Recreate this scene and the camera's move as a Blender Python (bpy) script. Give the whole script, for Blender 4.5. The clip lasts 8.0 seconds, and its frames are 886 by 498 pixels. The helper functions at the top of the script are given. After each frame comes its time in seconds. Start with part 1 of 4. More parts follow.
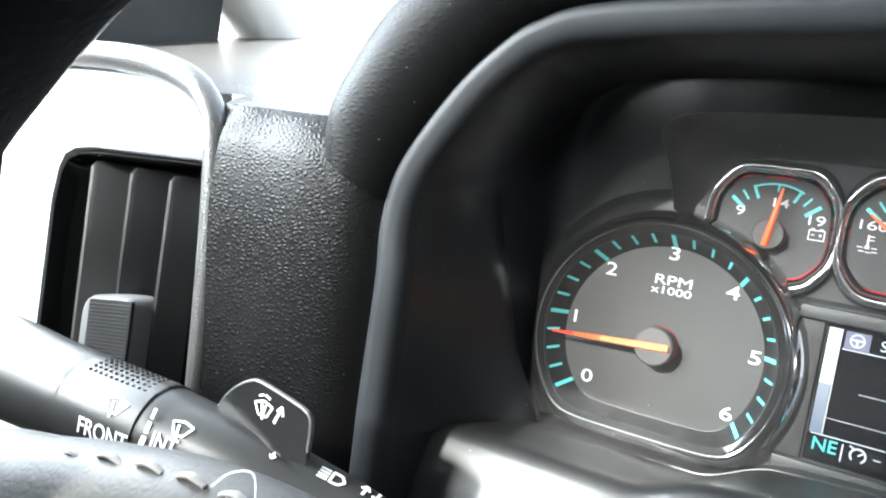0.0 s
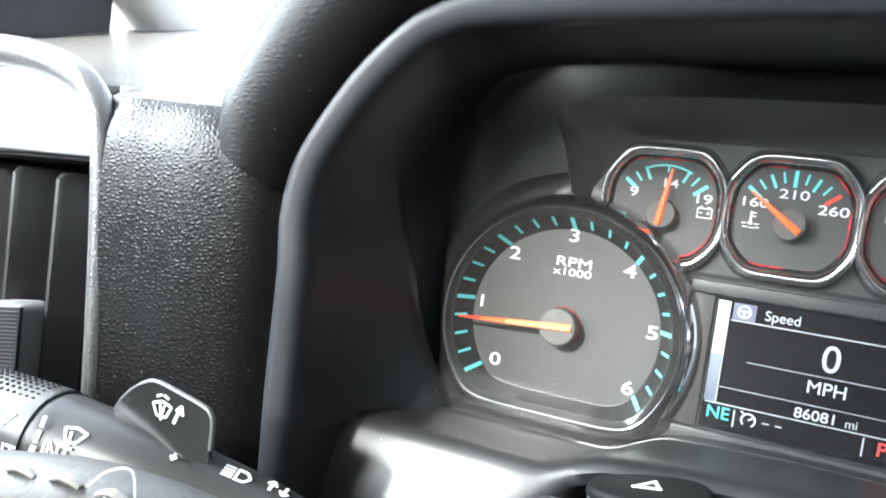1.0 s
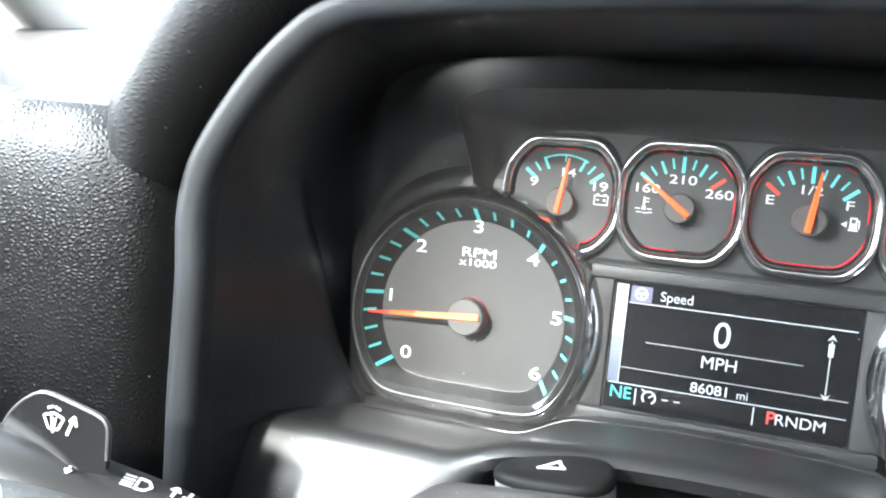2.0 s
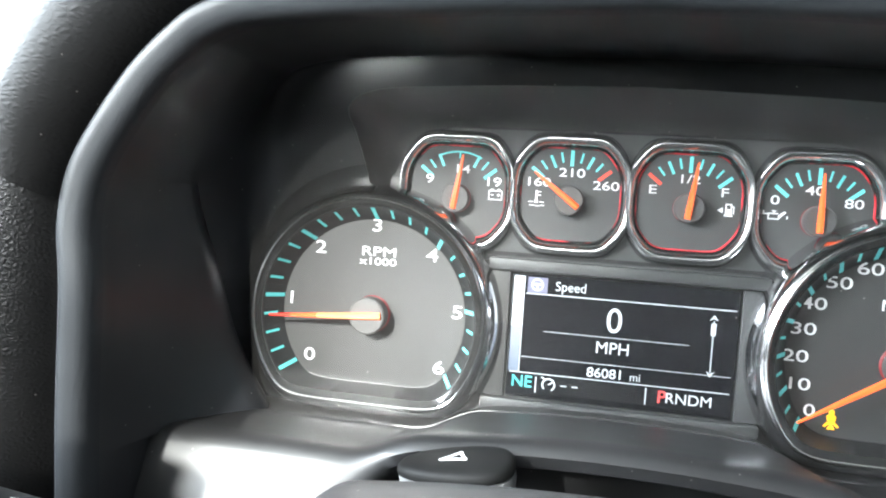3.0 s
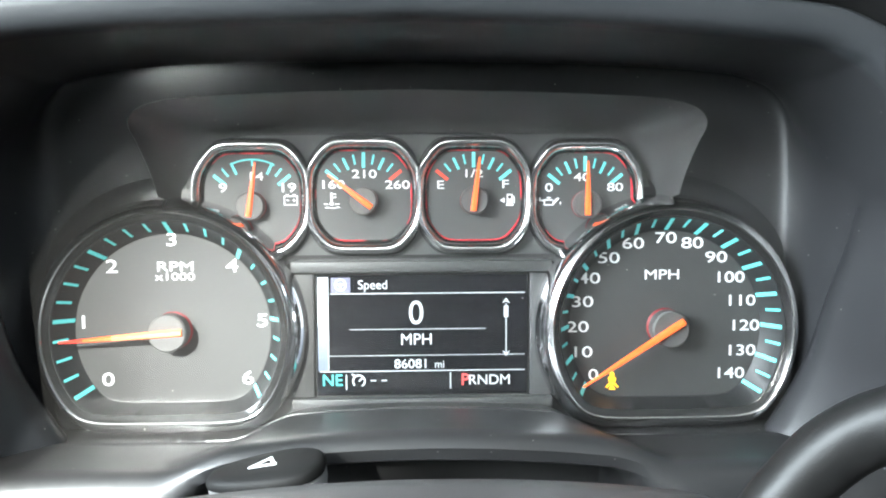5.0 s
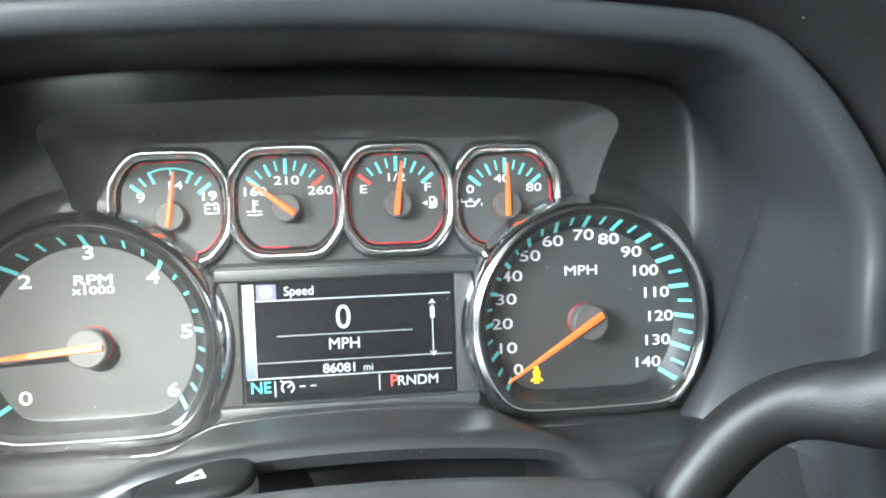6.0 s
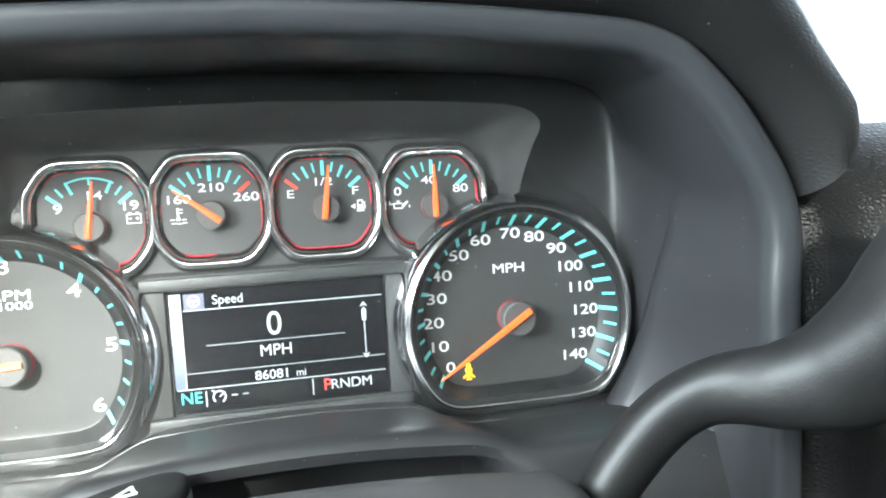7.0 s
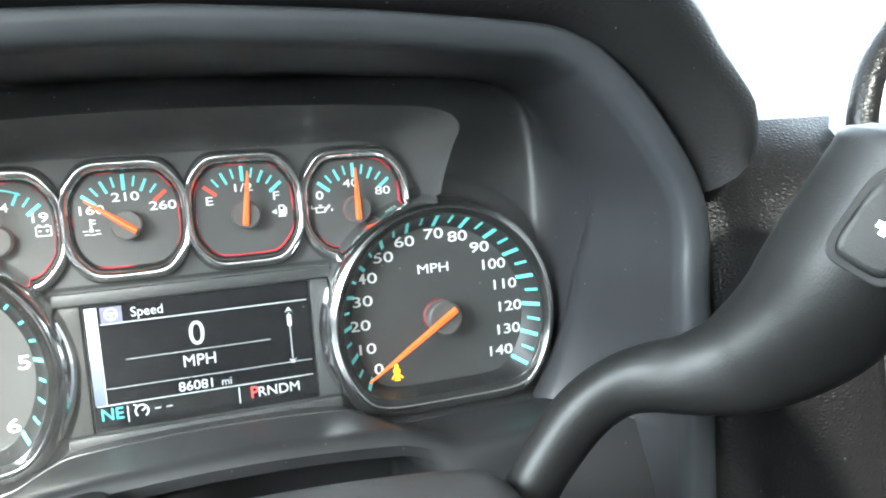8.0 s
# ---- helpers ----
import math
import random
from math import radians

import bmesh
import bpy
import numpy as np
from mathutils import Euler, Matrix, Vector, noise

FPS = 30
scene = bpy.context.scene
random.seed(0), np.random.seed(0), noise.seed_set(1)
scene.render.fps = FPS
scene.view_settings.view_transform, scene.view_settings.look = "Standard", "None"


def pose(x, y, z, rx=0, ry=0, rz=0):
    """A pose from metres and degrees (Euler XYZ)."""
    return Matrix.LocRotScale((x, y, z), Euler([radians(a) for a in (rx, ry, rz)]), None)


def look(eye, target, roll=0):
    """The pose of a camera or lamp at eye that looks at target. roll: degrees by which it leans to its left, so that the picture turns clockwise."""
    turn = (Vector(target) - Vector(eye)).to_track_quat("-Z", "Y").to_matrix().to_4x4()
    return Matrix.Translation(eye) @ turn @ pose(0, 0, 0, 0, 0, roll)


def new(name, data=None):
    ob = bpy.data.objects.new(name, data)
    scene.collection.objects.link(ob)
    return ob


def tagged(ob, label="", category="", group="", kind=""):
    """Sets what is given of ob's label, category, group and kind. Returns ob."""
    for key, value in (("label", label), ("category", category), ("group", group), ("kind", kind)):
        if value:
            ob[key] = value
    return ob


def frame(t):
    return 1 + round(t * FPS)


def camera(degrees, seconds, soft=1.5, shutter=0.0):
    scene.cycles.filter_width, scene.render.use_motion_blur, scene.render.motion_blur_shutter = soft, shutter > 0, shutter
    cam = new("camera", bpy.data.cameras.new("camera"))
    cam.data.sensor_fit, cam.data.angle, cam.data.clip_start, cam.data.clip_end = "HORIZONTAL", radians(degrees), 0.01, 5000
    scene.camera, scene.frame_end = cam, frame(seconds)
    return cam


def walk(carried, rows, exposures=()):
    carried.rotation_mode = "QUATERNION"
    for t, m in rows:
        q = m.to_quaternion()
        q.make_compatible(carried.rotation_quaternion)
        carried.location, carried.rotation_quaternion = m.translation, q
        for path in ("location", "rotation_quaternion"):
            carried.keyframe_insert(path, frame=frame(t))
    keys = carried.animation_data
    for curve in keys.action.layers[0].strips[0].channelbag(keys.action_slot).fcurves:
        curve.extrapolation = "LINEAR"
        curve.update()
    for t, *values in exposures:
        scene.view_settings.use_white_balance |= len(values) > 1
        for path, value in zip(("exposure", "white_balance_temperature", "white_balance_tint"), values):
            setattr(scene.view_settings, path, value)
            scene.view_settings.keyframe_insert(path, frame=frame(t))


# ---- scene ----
# The axes of the car: x to the right, y ahead, z up, with the instrument face in the plane y = 0.
# The whole dashboard leans back by LEAN_BACK degrees and sits 1.3 m above the road.
LEAN_BACK = 15.0
CAR = pose(0, 0, 1.30, -LEAN_BACK, 0, 0)

cam = camera(61.5, 8.0, soft=2.0)
ROWS = [
    (0, -0.0359, -0.3289, 0.0554, 85.31, -9.15, 30.65),
    (0.5, -0.0337, -0.3275, 0.0550, 85.47, -8.42, 27.34),
    (1, -0.0305, -0.3264, 0.0544, 85.71, -7.52, 24.13),
    (1.5, -0.0268, -0.3251, 0.0539, 85.97, -6.65, 21.11),
    (3, -0.0158, -0.3257, 0.0545, 86.62, -3.82, 11.30),
    (3.5, -0.0118, -0.3284, 0.0545, 86.89, -2.76, 7.88),
    (4, -0.0082, -0.3314, 0.0544, 87.09, -1.59, 4.43),
    (4.5, -0.0050, -0.3315, 0.0543, 87.23, -0.59, 1.01),
    (6, -0.0007, -0.3375, 0.0590, 86.58, 1.85, -7.60),
    (6.5, -0.0008, -0.3394, 0.0611, 86.24, 2.55, -10.28),
    (7, -0.0004, -0.3411, 0.0627, 85.86, 3.31, -13.02),
    (7.5, 0.0007, -0.3424, 0.0639, 85.55, 4.01, -15.73),
    (8, 0.0019, -0.3442, 0.0655, 85.12, 4.73, -18.53),
]
walk(cam, [(t, CAR @ pose(x, y, z, rx, ry, rz)) for t, x, y, z, rx, ry, rz in ROWS], exposures=((0.0, 4.6, 6050, 4), (1.5, 4.95, 6050, 4), (3.0, 5.12, 6050, 4), (4.5, 5.28, 6050, 3), (6.0, 5.35, 6050, 0), (8.0, 5.22, 6050, -1)))

# ---- light ----
SUN_FROM = CAR.to_3x3() @ Vector((-0.285, -0.95, 0.40))
world = bpy.data.worlds.new("sky")
world.use_nodes = True
scene.world = world
sky = world.node_tree.nodes.new("ShaderNodeTexSky")
sky.sky_type = "NISHITA"
sky.sun_disc = False
sky.sun_elevation = math.asin(SUN_FROM.normalized().z)
sky.sun_rotation = math.atan2(SUN_FROM.x, SUN_FROM.y)
sky.dust_density = 3.0
pale = world.node_tree.nodes.new("ShaderNodeHueSaturation")
pale.inputs["Saturation"].default_value = 0.35
world.node_tree.links.new(sky.outputs[0], pale.inputs["Color"])
world.node_tree.links.new(pale.outputs[0], world.node_tree.nodes["Background"].inputs[0])
world.node_tree.nodes["Background"].inputs[1].default_value = 0.12
sun = new("sun", bpy.data.lights.new("sun", "SUN"))
sun.data.energy = 2.0
sun.data.angle = radians(4.0)
sun.data.color = (1.0, 0.95, 0.88)
sun.matrix_world = look(Vector((0, 0, 4)) + SUN_FROM, (0, 0, 4))
# daylight standing in the opening of the driver's side window
side_light = new("window_daylight", bpy.data.lights.new("window_daylight", "AREA"))
side_light.data.shape = "RECTANGLE"
side_light.data.size, side_light.data.size_y = 0.66, 0.30
side_light.data.energy = 1.05
side_light.data.color = (0.95, 0.98, 1.0)
side_light.matrix_world = CAR @ look((-0.612, -0.38, 0.29), (0.4, -0.38, 0.29))


# ---- materials ----
def material(name, color, rough=0.5, metal=0.0, grain=0.0, grain_scale=900.0, vary=0.15, vary_scale=25.0, cells=False,
             spec=0.5, coat=0.0, stretch=(1, 1, 1), rough_vary=0.1, emit=0.0, emit_color=None, dust=0.0):
    m = bpy.data.materials.new(name)
    m.use_nodes = True
    nt = m.node_tree
    b = nt.nodes["Principled BSDF"]
    b.inputs["Metallic"].default_value = metal
    b.inputs["Specular IOR Level"].default_value = spec
    b.inputs["Coat Weight"].default_value = coat
    coord = nt.nodes.new("ShaderNodeTexCoord")
    mapping = nt.nodes.new("ShaderNodeMapping")
    mapping.inputs["Scale"].default_value = stretch
    nt.links.new(coord.outputs["Object"], mapping.inputs["Vector"])
    big = nt.nodes.new("ShaderNodeTexNoise")
    big.inputs["Scale"].default_value = vary_scale
    big.inputs["Detail"].default_value = 6.0
    nt.links.new(mapping.outputs[0], big.inputs["Vector"])
    ramp = nt.nodes.new("ShaderNodeMixRGB")
    ramp.inputs[1].default_value = (*[c * (1 - vary) for c in color], 1)
    ramp.inputs[2].default_value = (*[min(1, c * (1 + vary)) for c in color], 1)
    nt.links.new(big.outputs[0], ramp.inputs[0])
    shade = ramp.outputs[0]
    if dust:
        speck = nt.nodes.new("ShaderNodeTexVoronoi")
        speck.inputs["Scale"].default_value = 130.0
        nt.links.new(coord.outputs["Object"], speck.inputs["Vector"])
        cut = nt.nodes.new("ShaderNodeMapRange")
        cut.inputs[1].default_value, cut.inputs[2].default_value = 0.035, 0.055
        cut.inputs[3].default_value, cut.inputs[4].default_value = dust, 0.0
        nt.links.new(speck.outputs["Distance"], cut.inputs[0])
        lay = nt.nodes.new("ShaderNodeMixRGB")
        lay.inputs[2].default_value = (0.45, 0.43, 0.40, 1)
        nt.links.new(cut.outputs[0], lay.inputs[0])
        nt.links.new(shade, lay.inputs[1])
        shade = lay.outputs[0]
    nt.links.new(shade, b.inputs["Base Color"])
    spread = nt.nodes.new("ShaderNodeMapRange")
    spread.inputs[3].default_value = max(0.02, rough - rough_vary)
    spread.inputs[4].default_value = min(1.0, rough + rough_vary)
    nt.links.new(big.outputs[0], spread.inputs[0])
    nt.links.new(spread.outputs[0], b.inputs["Roughness"])
    if grain:
        if cells:
            # rounded pebbles parted by thin creases
            tex = nt.nodes.new("ShaderNodeTexVoronoi")
            tex.feature = "DISTANCE_TO_EDGE"
            dome = nt.nodes.new("ShaderNodeMapRange")
            dome.interpolation_type = "SMOOTHSTEP"
            dome.inputs[2].default_value = 0.5
            nt.links.new(tex.outputs["Distance"], dome.inputs[0])
            out = dome.outputs[0]
        else:
            tex = nt.nodes.new("ShaderNodeTexNoise")
            tex.inputs["Detail"].default_value = 3.0
            out = tex.outputs[0]
        tex.inputs["Scale"].default_value = grain_scale
        nt.links.new(mapping.outputs[0], tex.inputs["Vector"])
        if cells:
            bend = nt.nodes.new("ShaderNodeTexNoise")
            bend.inputs["Scale"].default_value = grain_scale * 0.5
            nt.links.new(mapping.outputs[0], bend.inputs["Vector"])
            push = nt.nodes.new("ShaderNodeVectorMath")
            push.operation = "MULTIPLY_ADD"
            push.inputs[1].default_value = (0.4 / grain_scale,) * 3
            nt.links.new(bend.outputs["Color"], push.inputs[0])
            nt.links.new(mapping.outputs[0], push.inputs[2])
            nt.links.new(push.outputs[0], tex.inputs["Vector"])
        bump = nt.nodes.new("ShaderNodeBump")
        bump.inputs["Strength"].default_value = grain
        bump.inputs["Distance"].default_value = (0.22 if cells else 0.5) / grain_scale
        nt.links.new(out, bump.inputs["Height"])
        nt.links.new(bump.outputs[0], b.inputs["Normal"])
    if emit:
        b.inputs["Emission Color"].default_value = (*(emit_color or color), 1)
        b.inputs["Emission Strength"].default_value = emit
    return m


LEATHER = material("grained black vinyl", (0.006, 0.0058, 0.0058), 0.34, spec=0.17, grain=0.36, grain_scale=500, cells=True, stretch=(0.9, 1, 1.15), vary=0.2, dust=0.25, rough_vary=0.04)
# same vinyl as LEATHER, made paler and shinier to imitate windscreen skylight
TOP = material("dash vinyl in skylit tone", (0.040, 0.038, 0.036), 0.30, spec=1.0, grain=0.4, grain_scale=450, cells=True, stretch=(0.75, 1, 1.25), vary=0.15, dust=0.25, rough_vary=0.02)
# vent edge vinyl, lightened to imitate light from the driver's window
EDGE = material("vinyl edge in window-lit tone", (0.062, 0.060, 0.058), 0.38, spec=0.85, grain=0.35, grain_scale=540, cells=True, stretch=(0.9, 1, 1.15), vary=0.2)
COVER = material("hood cover vinyl", (0.009, 0.0088, 0.0088), 0.45, spec=0.07, grain=0.2, grain_scale=420, cells=True, stretch=(0.7, 0.9, 1.3), vary=0.2, dust=0.25)
RIM = material("satin grey plastic", (0.023, 0.0246, 0.0268), 0.40, spec=0.23, grain=0.2, grain_scale=1800, vary=0.1)
SHELL = material("black hood plastic", (0.018, 0.0184, 0.0202), 0.42, spec=0.38, grain=0.1, grain_scale=1500, vary=0.2, dust=0.3)
SHELF = material("satin black trim plastic", (0.021, 0.021, 0.0216), 0.40, spec=0.7, grain=0.08, grain_scale=1500, vary=0.2, dust=0.3)
PANEL = material("cluster face plastic", (0.042, 0.043, 0.043), 0.55, grain=0.15, grain_scale=2000, vary=0.12)
GLOSS = material("glossy black plastic", (0.012, 0.012, 0.012), 0.16, grain=0.03, grain_scale=300, vary=0.2, coat=0.3)
VISOR = material("smoked visor plastic", (0.034, 0.0335, 0.0335), 0.38, vary=0.3, vary_scale=25, dust=0.3, rough_vary=0.01)
DIAL = material("dark grey dial", (0.036, 0.036, 0.035), 0.55, grain=0.05, grain_scale=2500, vary=0.08)
SMALLDIAL = material("grey small dial", (0.052, 0.052, 0.051), 0.55, grain=0.05, grain_scale=2500, vary=0.08)
RING = material("black scale ring", (0.013, 0.0135, 0.014), 0.46, spec=0.35, vary=0.1)
CHROME = material("chrome", (0.72, 0.72, 0.72), 0.17, 1.0, vary=0.15, vary_scale=90, rough_vary=0.08)
DARKCHROME = material("dark chrome", (0.60, 0.60, 0.61), 0.14, 1.0, vary=0.15, rough_vary=0.08)
TABGREY = material("grey tab plastic", (0.11, 0.11, 0.11), 0.45, grain=0.1, grain_scale=1500, vary=0.1)
SLAT = material("slat plastic", (0.020, 0.020, 0.020), 0.40, grain=0.08, grain_scale=1800, vary=0.12)
SILVER = material("silver paint", (0.52, 0.53, 0.54), 0.36, 0.75, grain=0.05, grain_scale=3000, vary=0.04)
HUB = material("needle hub", (0.07, 0.068, 0.066), 0.6, grain=0.1, grain_scale=3000)
WHITE = material("white marking", (0.74, 0.75, 0.75), 0.5, vary=0.02, emit=0.005)
TEAL = material("teal marking", (0.15, 0.66, 0.65), 0.5, vary=0.02, emit=0.009)
REDMARK = material("red marking", (0.75, 0.06, 0.03), 0.5, vary=0.02, emit=0.012)
# emissive red that imitates needle light reflected in the gauge walls
REDGLINT = material("red needle glint", (0.38, 0.008, 0.016), 0.3, vary=1.0, vary_scale=60, emit=0.0055, emit_color=(1.0, 0.008, 0.045))
# noise breaks the painted reflection into short stretches
nt = REDGLINT.node_tree
gap = nt.nodes.new("ShaderNodeMapRange")
gap.inputs[1].default_value, gap.inputs[2].default_value = 0.47, 0.60
nt.links.new(nt.nodes["Noise Texture"].outputs[0], gap.inputs[0])
nt.links.new(gap.outputs[0], nt.nodes["Mix (Legacy)"].inputs[0])
nt.links.new(nt.nodes["Mix (Legacy)"].outputs[0], nt.nodes["Principled BSDF"].inputs["Emission Color"])
BUTTON = material("matt rocker button", (0.008, 0.008, 0.008), 0.6, spec=0.15, grain=0.1, grain_scale=1800, vary=0.12)
NEEDLE = material("orange needle", (0.80, 0.10, 0.02), 0.4, vary=0.03, emit=0.030, emit_color=(1.0, 0.11, 0.012))
# needle orange paled to imitate sun falling on the base
PALENEEDLE = material("sunlit needle base", (0.85, 0.26, 0.10), 0.4, vary=0.03, emit=0.020, emit_color=(1.0, 0.15, 0.03))
REDTIP = material("red needle tip", (0.75, 0.03, 0.015), 0.4, vary=0.03, emit=0.035, emit_color=(1.0, 0.035, 0.012))
GLOW = material("red pointer light", (0.12, 0.004, 0.006), 0.5, vary=0.0, emit=0.0045, emit_color=(1.0, 0.008, 0.03))
AMBER = material("amber lamp", (0.95, 0.45, 0.02), 0.4, vary=0.02, emit=0.05, emit_color=(1.0, 0.36, 0.0))
SCREEN = material("dark screen", (0.006, 0.006, 0.008), 0.12, vary=0.1)
LIT = material("lit white screen", (0.3, 0.32, 0.34), 0.4, vary=0.0, emit=0.020, emit_color=(0.95, 0.97, 1.0))
LITTEAL = material("lit teal screen", (0.05, 0.3, 0.3), 0.4, vary=0.0, emit=0.018, emit_color=(0.15, 0.85, 0.8))
LITRED = material("lit red screen", (0.4, 0.05, 0.05), 0.4, vary=0.0, emit=0.028, emit_color=(1.0, 0.06, 0.05))
LITBLUE = material("lit violet screen", (0.1, 0.1, 0.14), 0.4, vary=0.0, emit=0.0048, emit_color=(0.42, 0.40, 0.9))
STALK = material("black stalk plastic", (0.020, 0.020, 0.020), 0.36, spec=0.4, grain=0.1, grain_scale=1600, vary=0.15)
WHEEL = material("smooth wheel leather", (0.045, 0.044, 0.043), 0.55, spec=0.3, grain=0.15, grain_scale=600, cells=True, vary=0.25)
WHITETHREAD = material("white thread", (0.7, 0.69, 0.66), 0.8, vary=0.05)
THREAD = material("grey stitching thread", (0.20, 0.19, 0.18), 0.8, vary=0.1)
SHIFT = material("shift lever plastic", (0.008, 0.0079, 0.0078), 0.46, spec=0.27, grain=0.3, grain_scale=1600, vary=0.15)
SHROUD = material("column shroud plastic", (0.042, 0.040, 0.040), 0.45, grain=0.2, grain_scale=1500, vary=0.15, dust=0.4)
PADEDGE = material("pale plastic edge", (0.07, 0.07, 0.07), 0.4, vary=0.1)
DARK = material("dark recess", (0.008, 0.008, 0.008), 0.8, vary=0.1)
TRIM = material("pale pillar trim", (0.45, 0.44, 0.42), 0.7, grain=0.1, grain_scale=800, vary=0.05)
CLOTH = material("grey headliner", (0.40, 0.39, 0.37), 0.9, grain=0.2, grain_scale=700, vary=0.06)
SEAT = material("dark seat cloth", (0.05, 0.048, 0.046), 0.85, grain=0.3, grain_scale=600, vary=0.1)
ASPHALT = material("asphalt", (0.06, 0.06, 0.058), 0.9, grain=0.3, grain_scale=60, vary=0.2, vary_scale=0.5)
LITFADE = material("lit screen fading to blue", (0.08, 0.1, 0.14), 0.4, vary=0.0, emit=0.020)
fade = LITFADE.node_tree
height, span, tint = fade.nodes.new("ShaderNodeSeparateXYZ"), fade.nodes.new("ShaderNodeMapRange"), fade.nodes.new("ShaderNodeMixRGB")
span.inputs[1].default_value, span.inputs[2].default_value = -0.0158, 0.004
tint.inputs[1].default_value, tint.inputs[2].default_value = (0.05, 0.08, 0.14, 1), (0.95, 0.97, 1.0, 1)
fade.links.new(fade.nodes["Texture Coordinate"].outputs["Object"], height.inputs[0])
fade.links.new(height.outputs[2], span.inputs[0])
fade.links.new(span.outputs[0], tint.inputs[0])
fade.links.new(tint.outputs[0], fade.nodes["Principled BSDF"].inputs["Emission Color"])
GLASS = bpy.data.materials.new("window glass")
GLASS.use_nodes = True
GLASS.node_tree.nodes["Principled BSDF"].inputs["Transmission Weight"].default_value = 1.0
GLASS.node_tree.nodes["Principled BSDF"].inputs["Roughness"].default_value = 0.0
GLASS.node_tree.nodes["Principled BSDF"].inputs["IOR"].default_value = 1.45


def tinted_glass(name, tint):
    m = bpy.data.materials.new(name)
    m.use_nodes = True
    nt = m.node_tree
    clear = nt.nodes.new("ShaderNodeBsdfTransparent")
    clear.inputs[0].default_value = (tint, tint, tint, 1)
    shine = nt.nodes.new("ShaderNodeBsdfGlossy")
    shine.inputs["Roughness"].default_value = 0.02
    blend = nt.nodes.new("ShaderNodeMixShader")
    blend.inputs[0].default_value = 0.05
    nt.links.new(clear.outputs[0], blend.inputs[1])
    nt.links.new(shine.outputs[0], blend.inputs[2])
    nt.links.new(blend.outputs[0], nt.nodes["Material Output"].inputs[0])
    return m


# assumed tints, set to dim sun and sky through the unseen rear panes
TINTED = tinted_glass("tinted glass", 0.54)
PRIVACY = tinted_glass("privacy glass", 0.16)


# ---- builders (all lengths in millimetres of the car) ----
def thing(name, label, category, group="", kind="", at=(0, 0, 0)):
    """An empty in the car's axes, moved by at millimetres, that parents its parts."""
    ob = new(name)
    ob.empty_display_size = 0.02
    ob.matrix_world = CAR @ Matrix.Translation(Vector(at) / 1000)
    return tagged(ob, label, category, group, kind)


def part(name, bm, mat, parent, label="", smooth=40):
    bmesh.ops.remove_doubles(bm, verts=bm.verts, dist=0.001)
    bmesh.ops.recalc_face_normals(bm, faces=bm.faces)
    bmesh.ops.scale(bm, vec=(0.001,) * 3, verts=bm.verts)
    me = bpy.data.meshes.new(name)
    if smooth:
        for f in bm.faces:
            f.smooth = True
        for e in bm.edges:
            if len(e.link_faces) == 2 and e.calc_face_angle(0) > radians(smooth):
                e.smooth = False
    bm.to_mesh(me)
    bm.free()
    me.materials.append(mat)
    ob = new(name, me)
    ob.parent = parent
    if label:
        tagged(ob, label)
    return ob


def solid(name, bm, mat, label, category, group="", kind=""):
    """A thing of one mesh."""
    ob = part(name, bm, mat, None)
    ob.matrix_world = CAR
    return tagged(ob, label, category, group, kind)


def loft(rings, closed=True, cap0=False, cap1=False, bm=None, loop=False):
    bm = bm or bmesh.new()
    rows = [[bm.verts.new(p) for p in r] for r in rings]
    n = len(rows[0])
    pairs = list(zip(rows, rows[1:])) + ([(rows[-1], rows[0])] if loop else [])
    for a, b in pairs:
        for i in range(n if closed else n - 1):
            j = (i + 1) % n
            bm.faces.new((a[i], a[j], b[j], b[i]))
    if cap0:
        bm.faces.new(rows[0])
    if cap1:
        bm.faces.new(rows[-1])
    return bm


def box(x0, x1, y0, y1, z0, z1, bevel=0.0, bm=None, segments=2):
    b = bmesh.new()
    bmesh.ops.create_cube(b, size=1)
    for v in b.verts:
        v.co = Vector(((x0 + x1) / 2 + v.co.x * (x1 - x0), (y0 + y1) / 2 + v.co.y * (y1 - y0), (z0 + z1) / 2 + v.co.z * (z1 - z0)))
    if bevel:
        bmesh.ops.bevel(b, geom=b.edges[:], offset=bevel, segments=segments, affect="EDGES", profile=0.5)
    if bm is None:
        return b
    me = bpy.data.meshes.new("tmp")
    b.to_mesh(me)
    b.free()
    bm.from_mesh(me)
    bpy.data.meshes.remove(me)
    return bm


def smooth_path(points, steps=8):
    """Catmull-Rom through rows of any width."""
    p = [np.array(q, float) for q in points]
    p = [2 * p[0] - p[1]] + p + [2 * p[-1] - p[-2]]
    out = []
    for i in range(1, len(p) - 2):
        for k in range(steps):
            u = k / steps
            out.append(0.5 * (2 * p[i] + (p[i + 1] - p[i - 1]) * u + (2 * p[i - 1] - 5 * p[i] + 4 * p[i + 1] - p[i + 2]) * u * u
                              + (3 * p[i] - p[i - 1] - 3 * p[i + 1] + p[i + 2]) * u ** 3))
    out.append(p[-2])
    return out


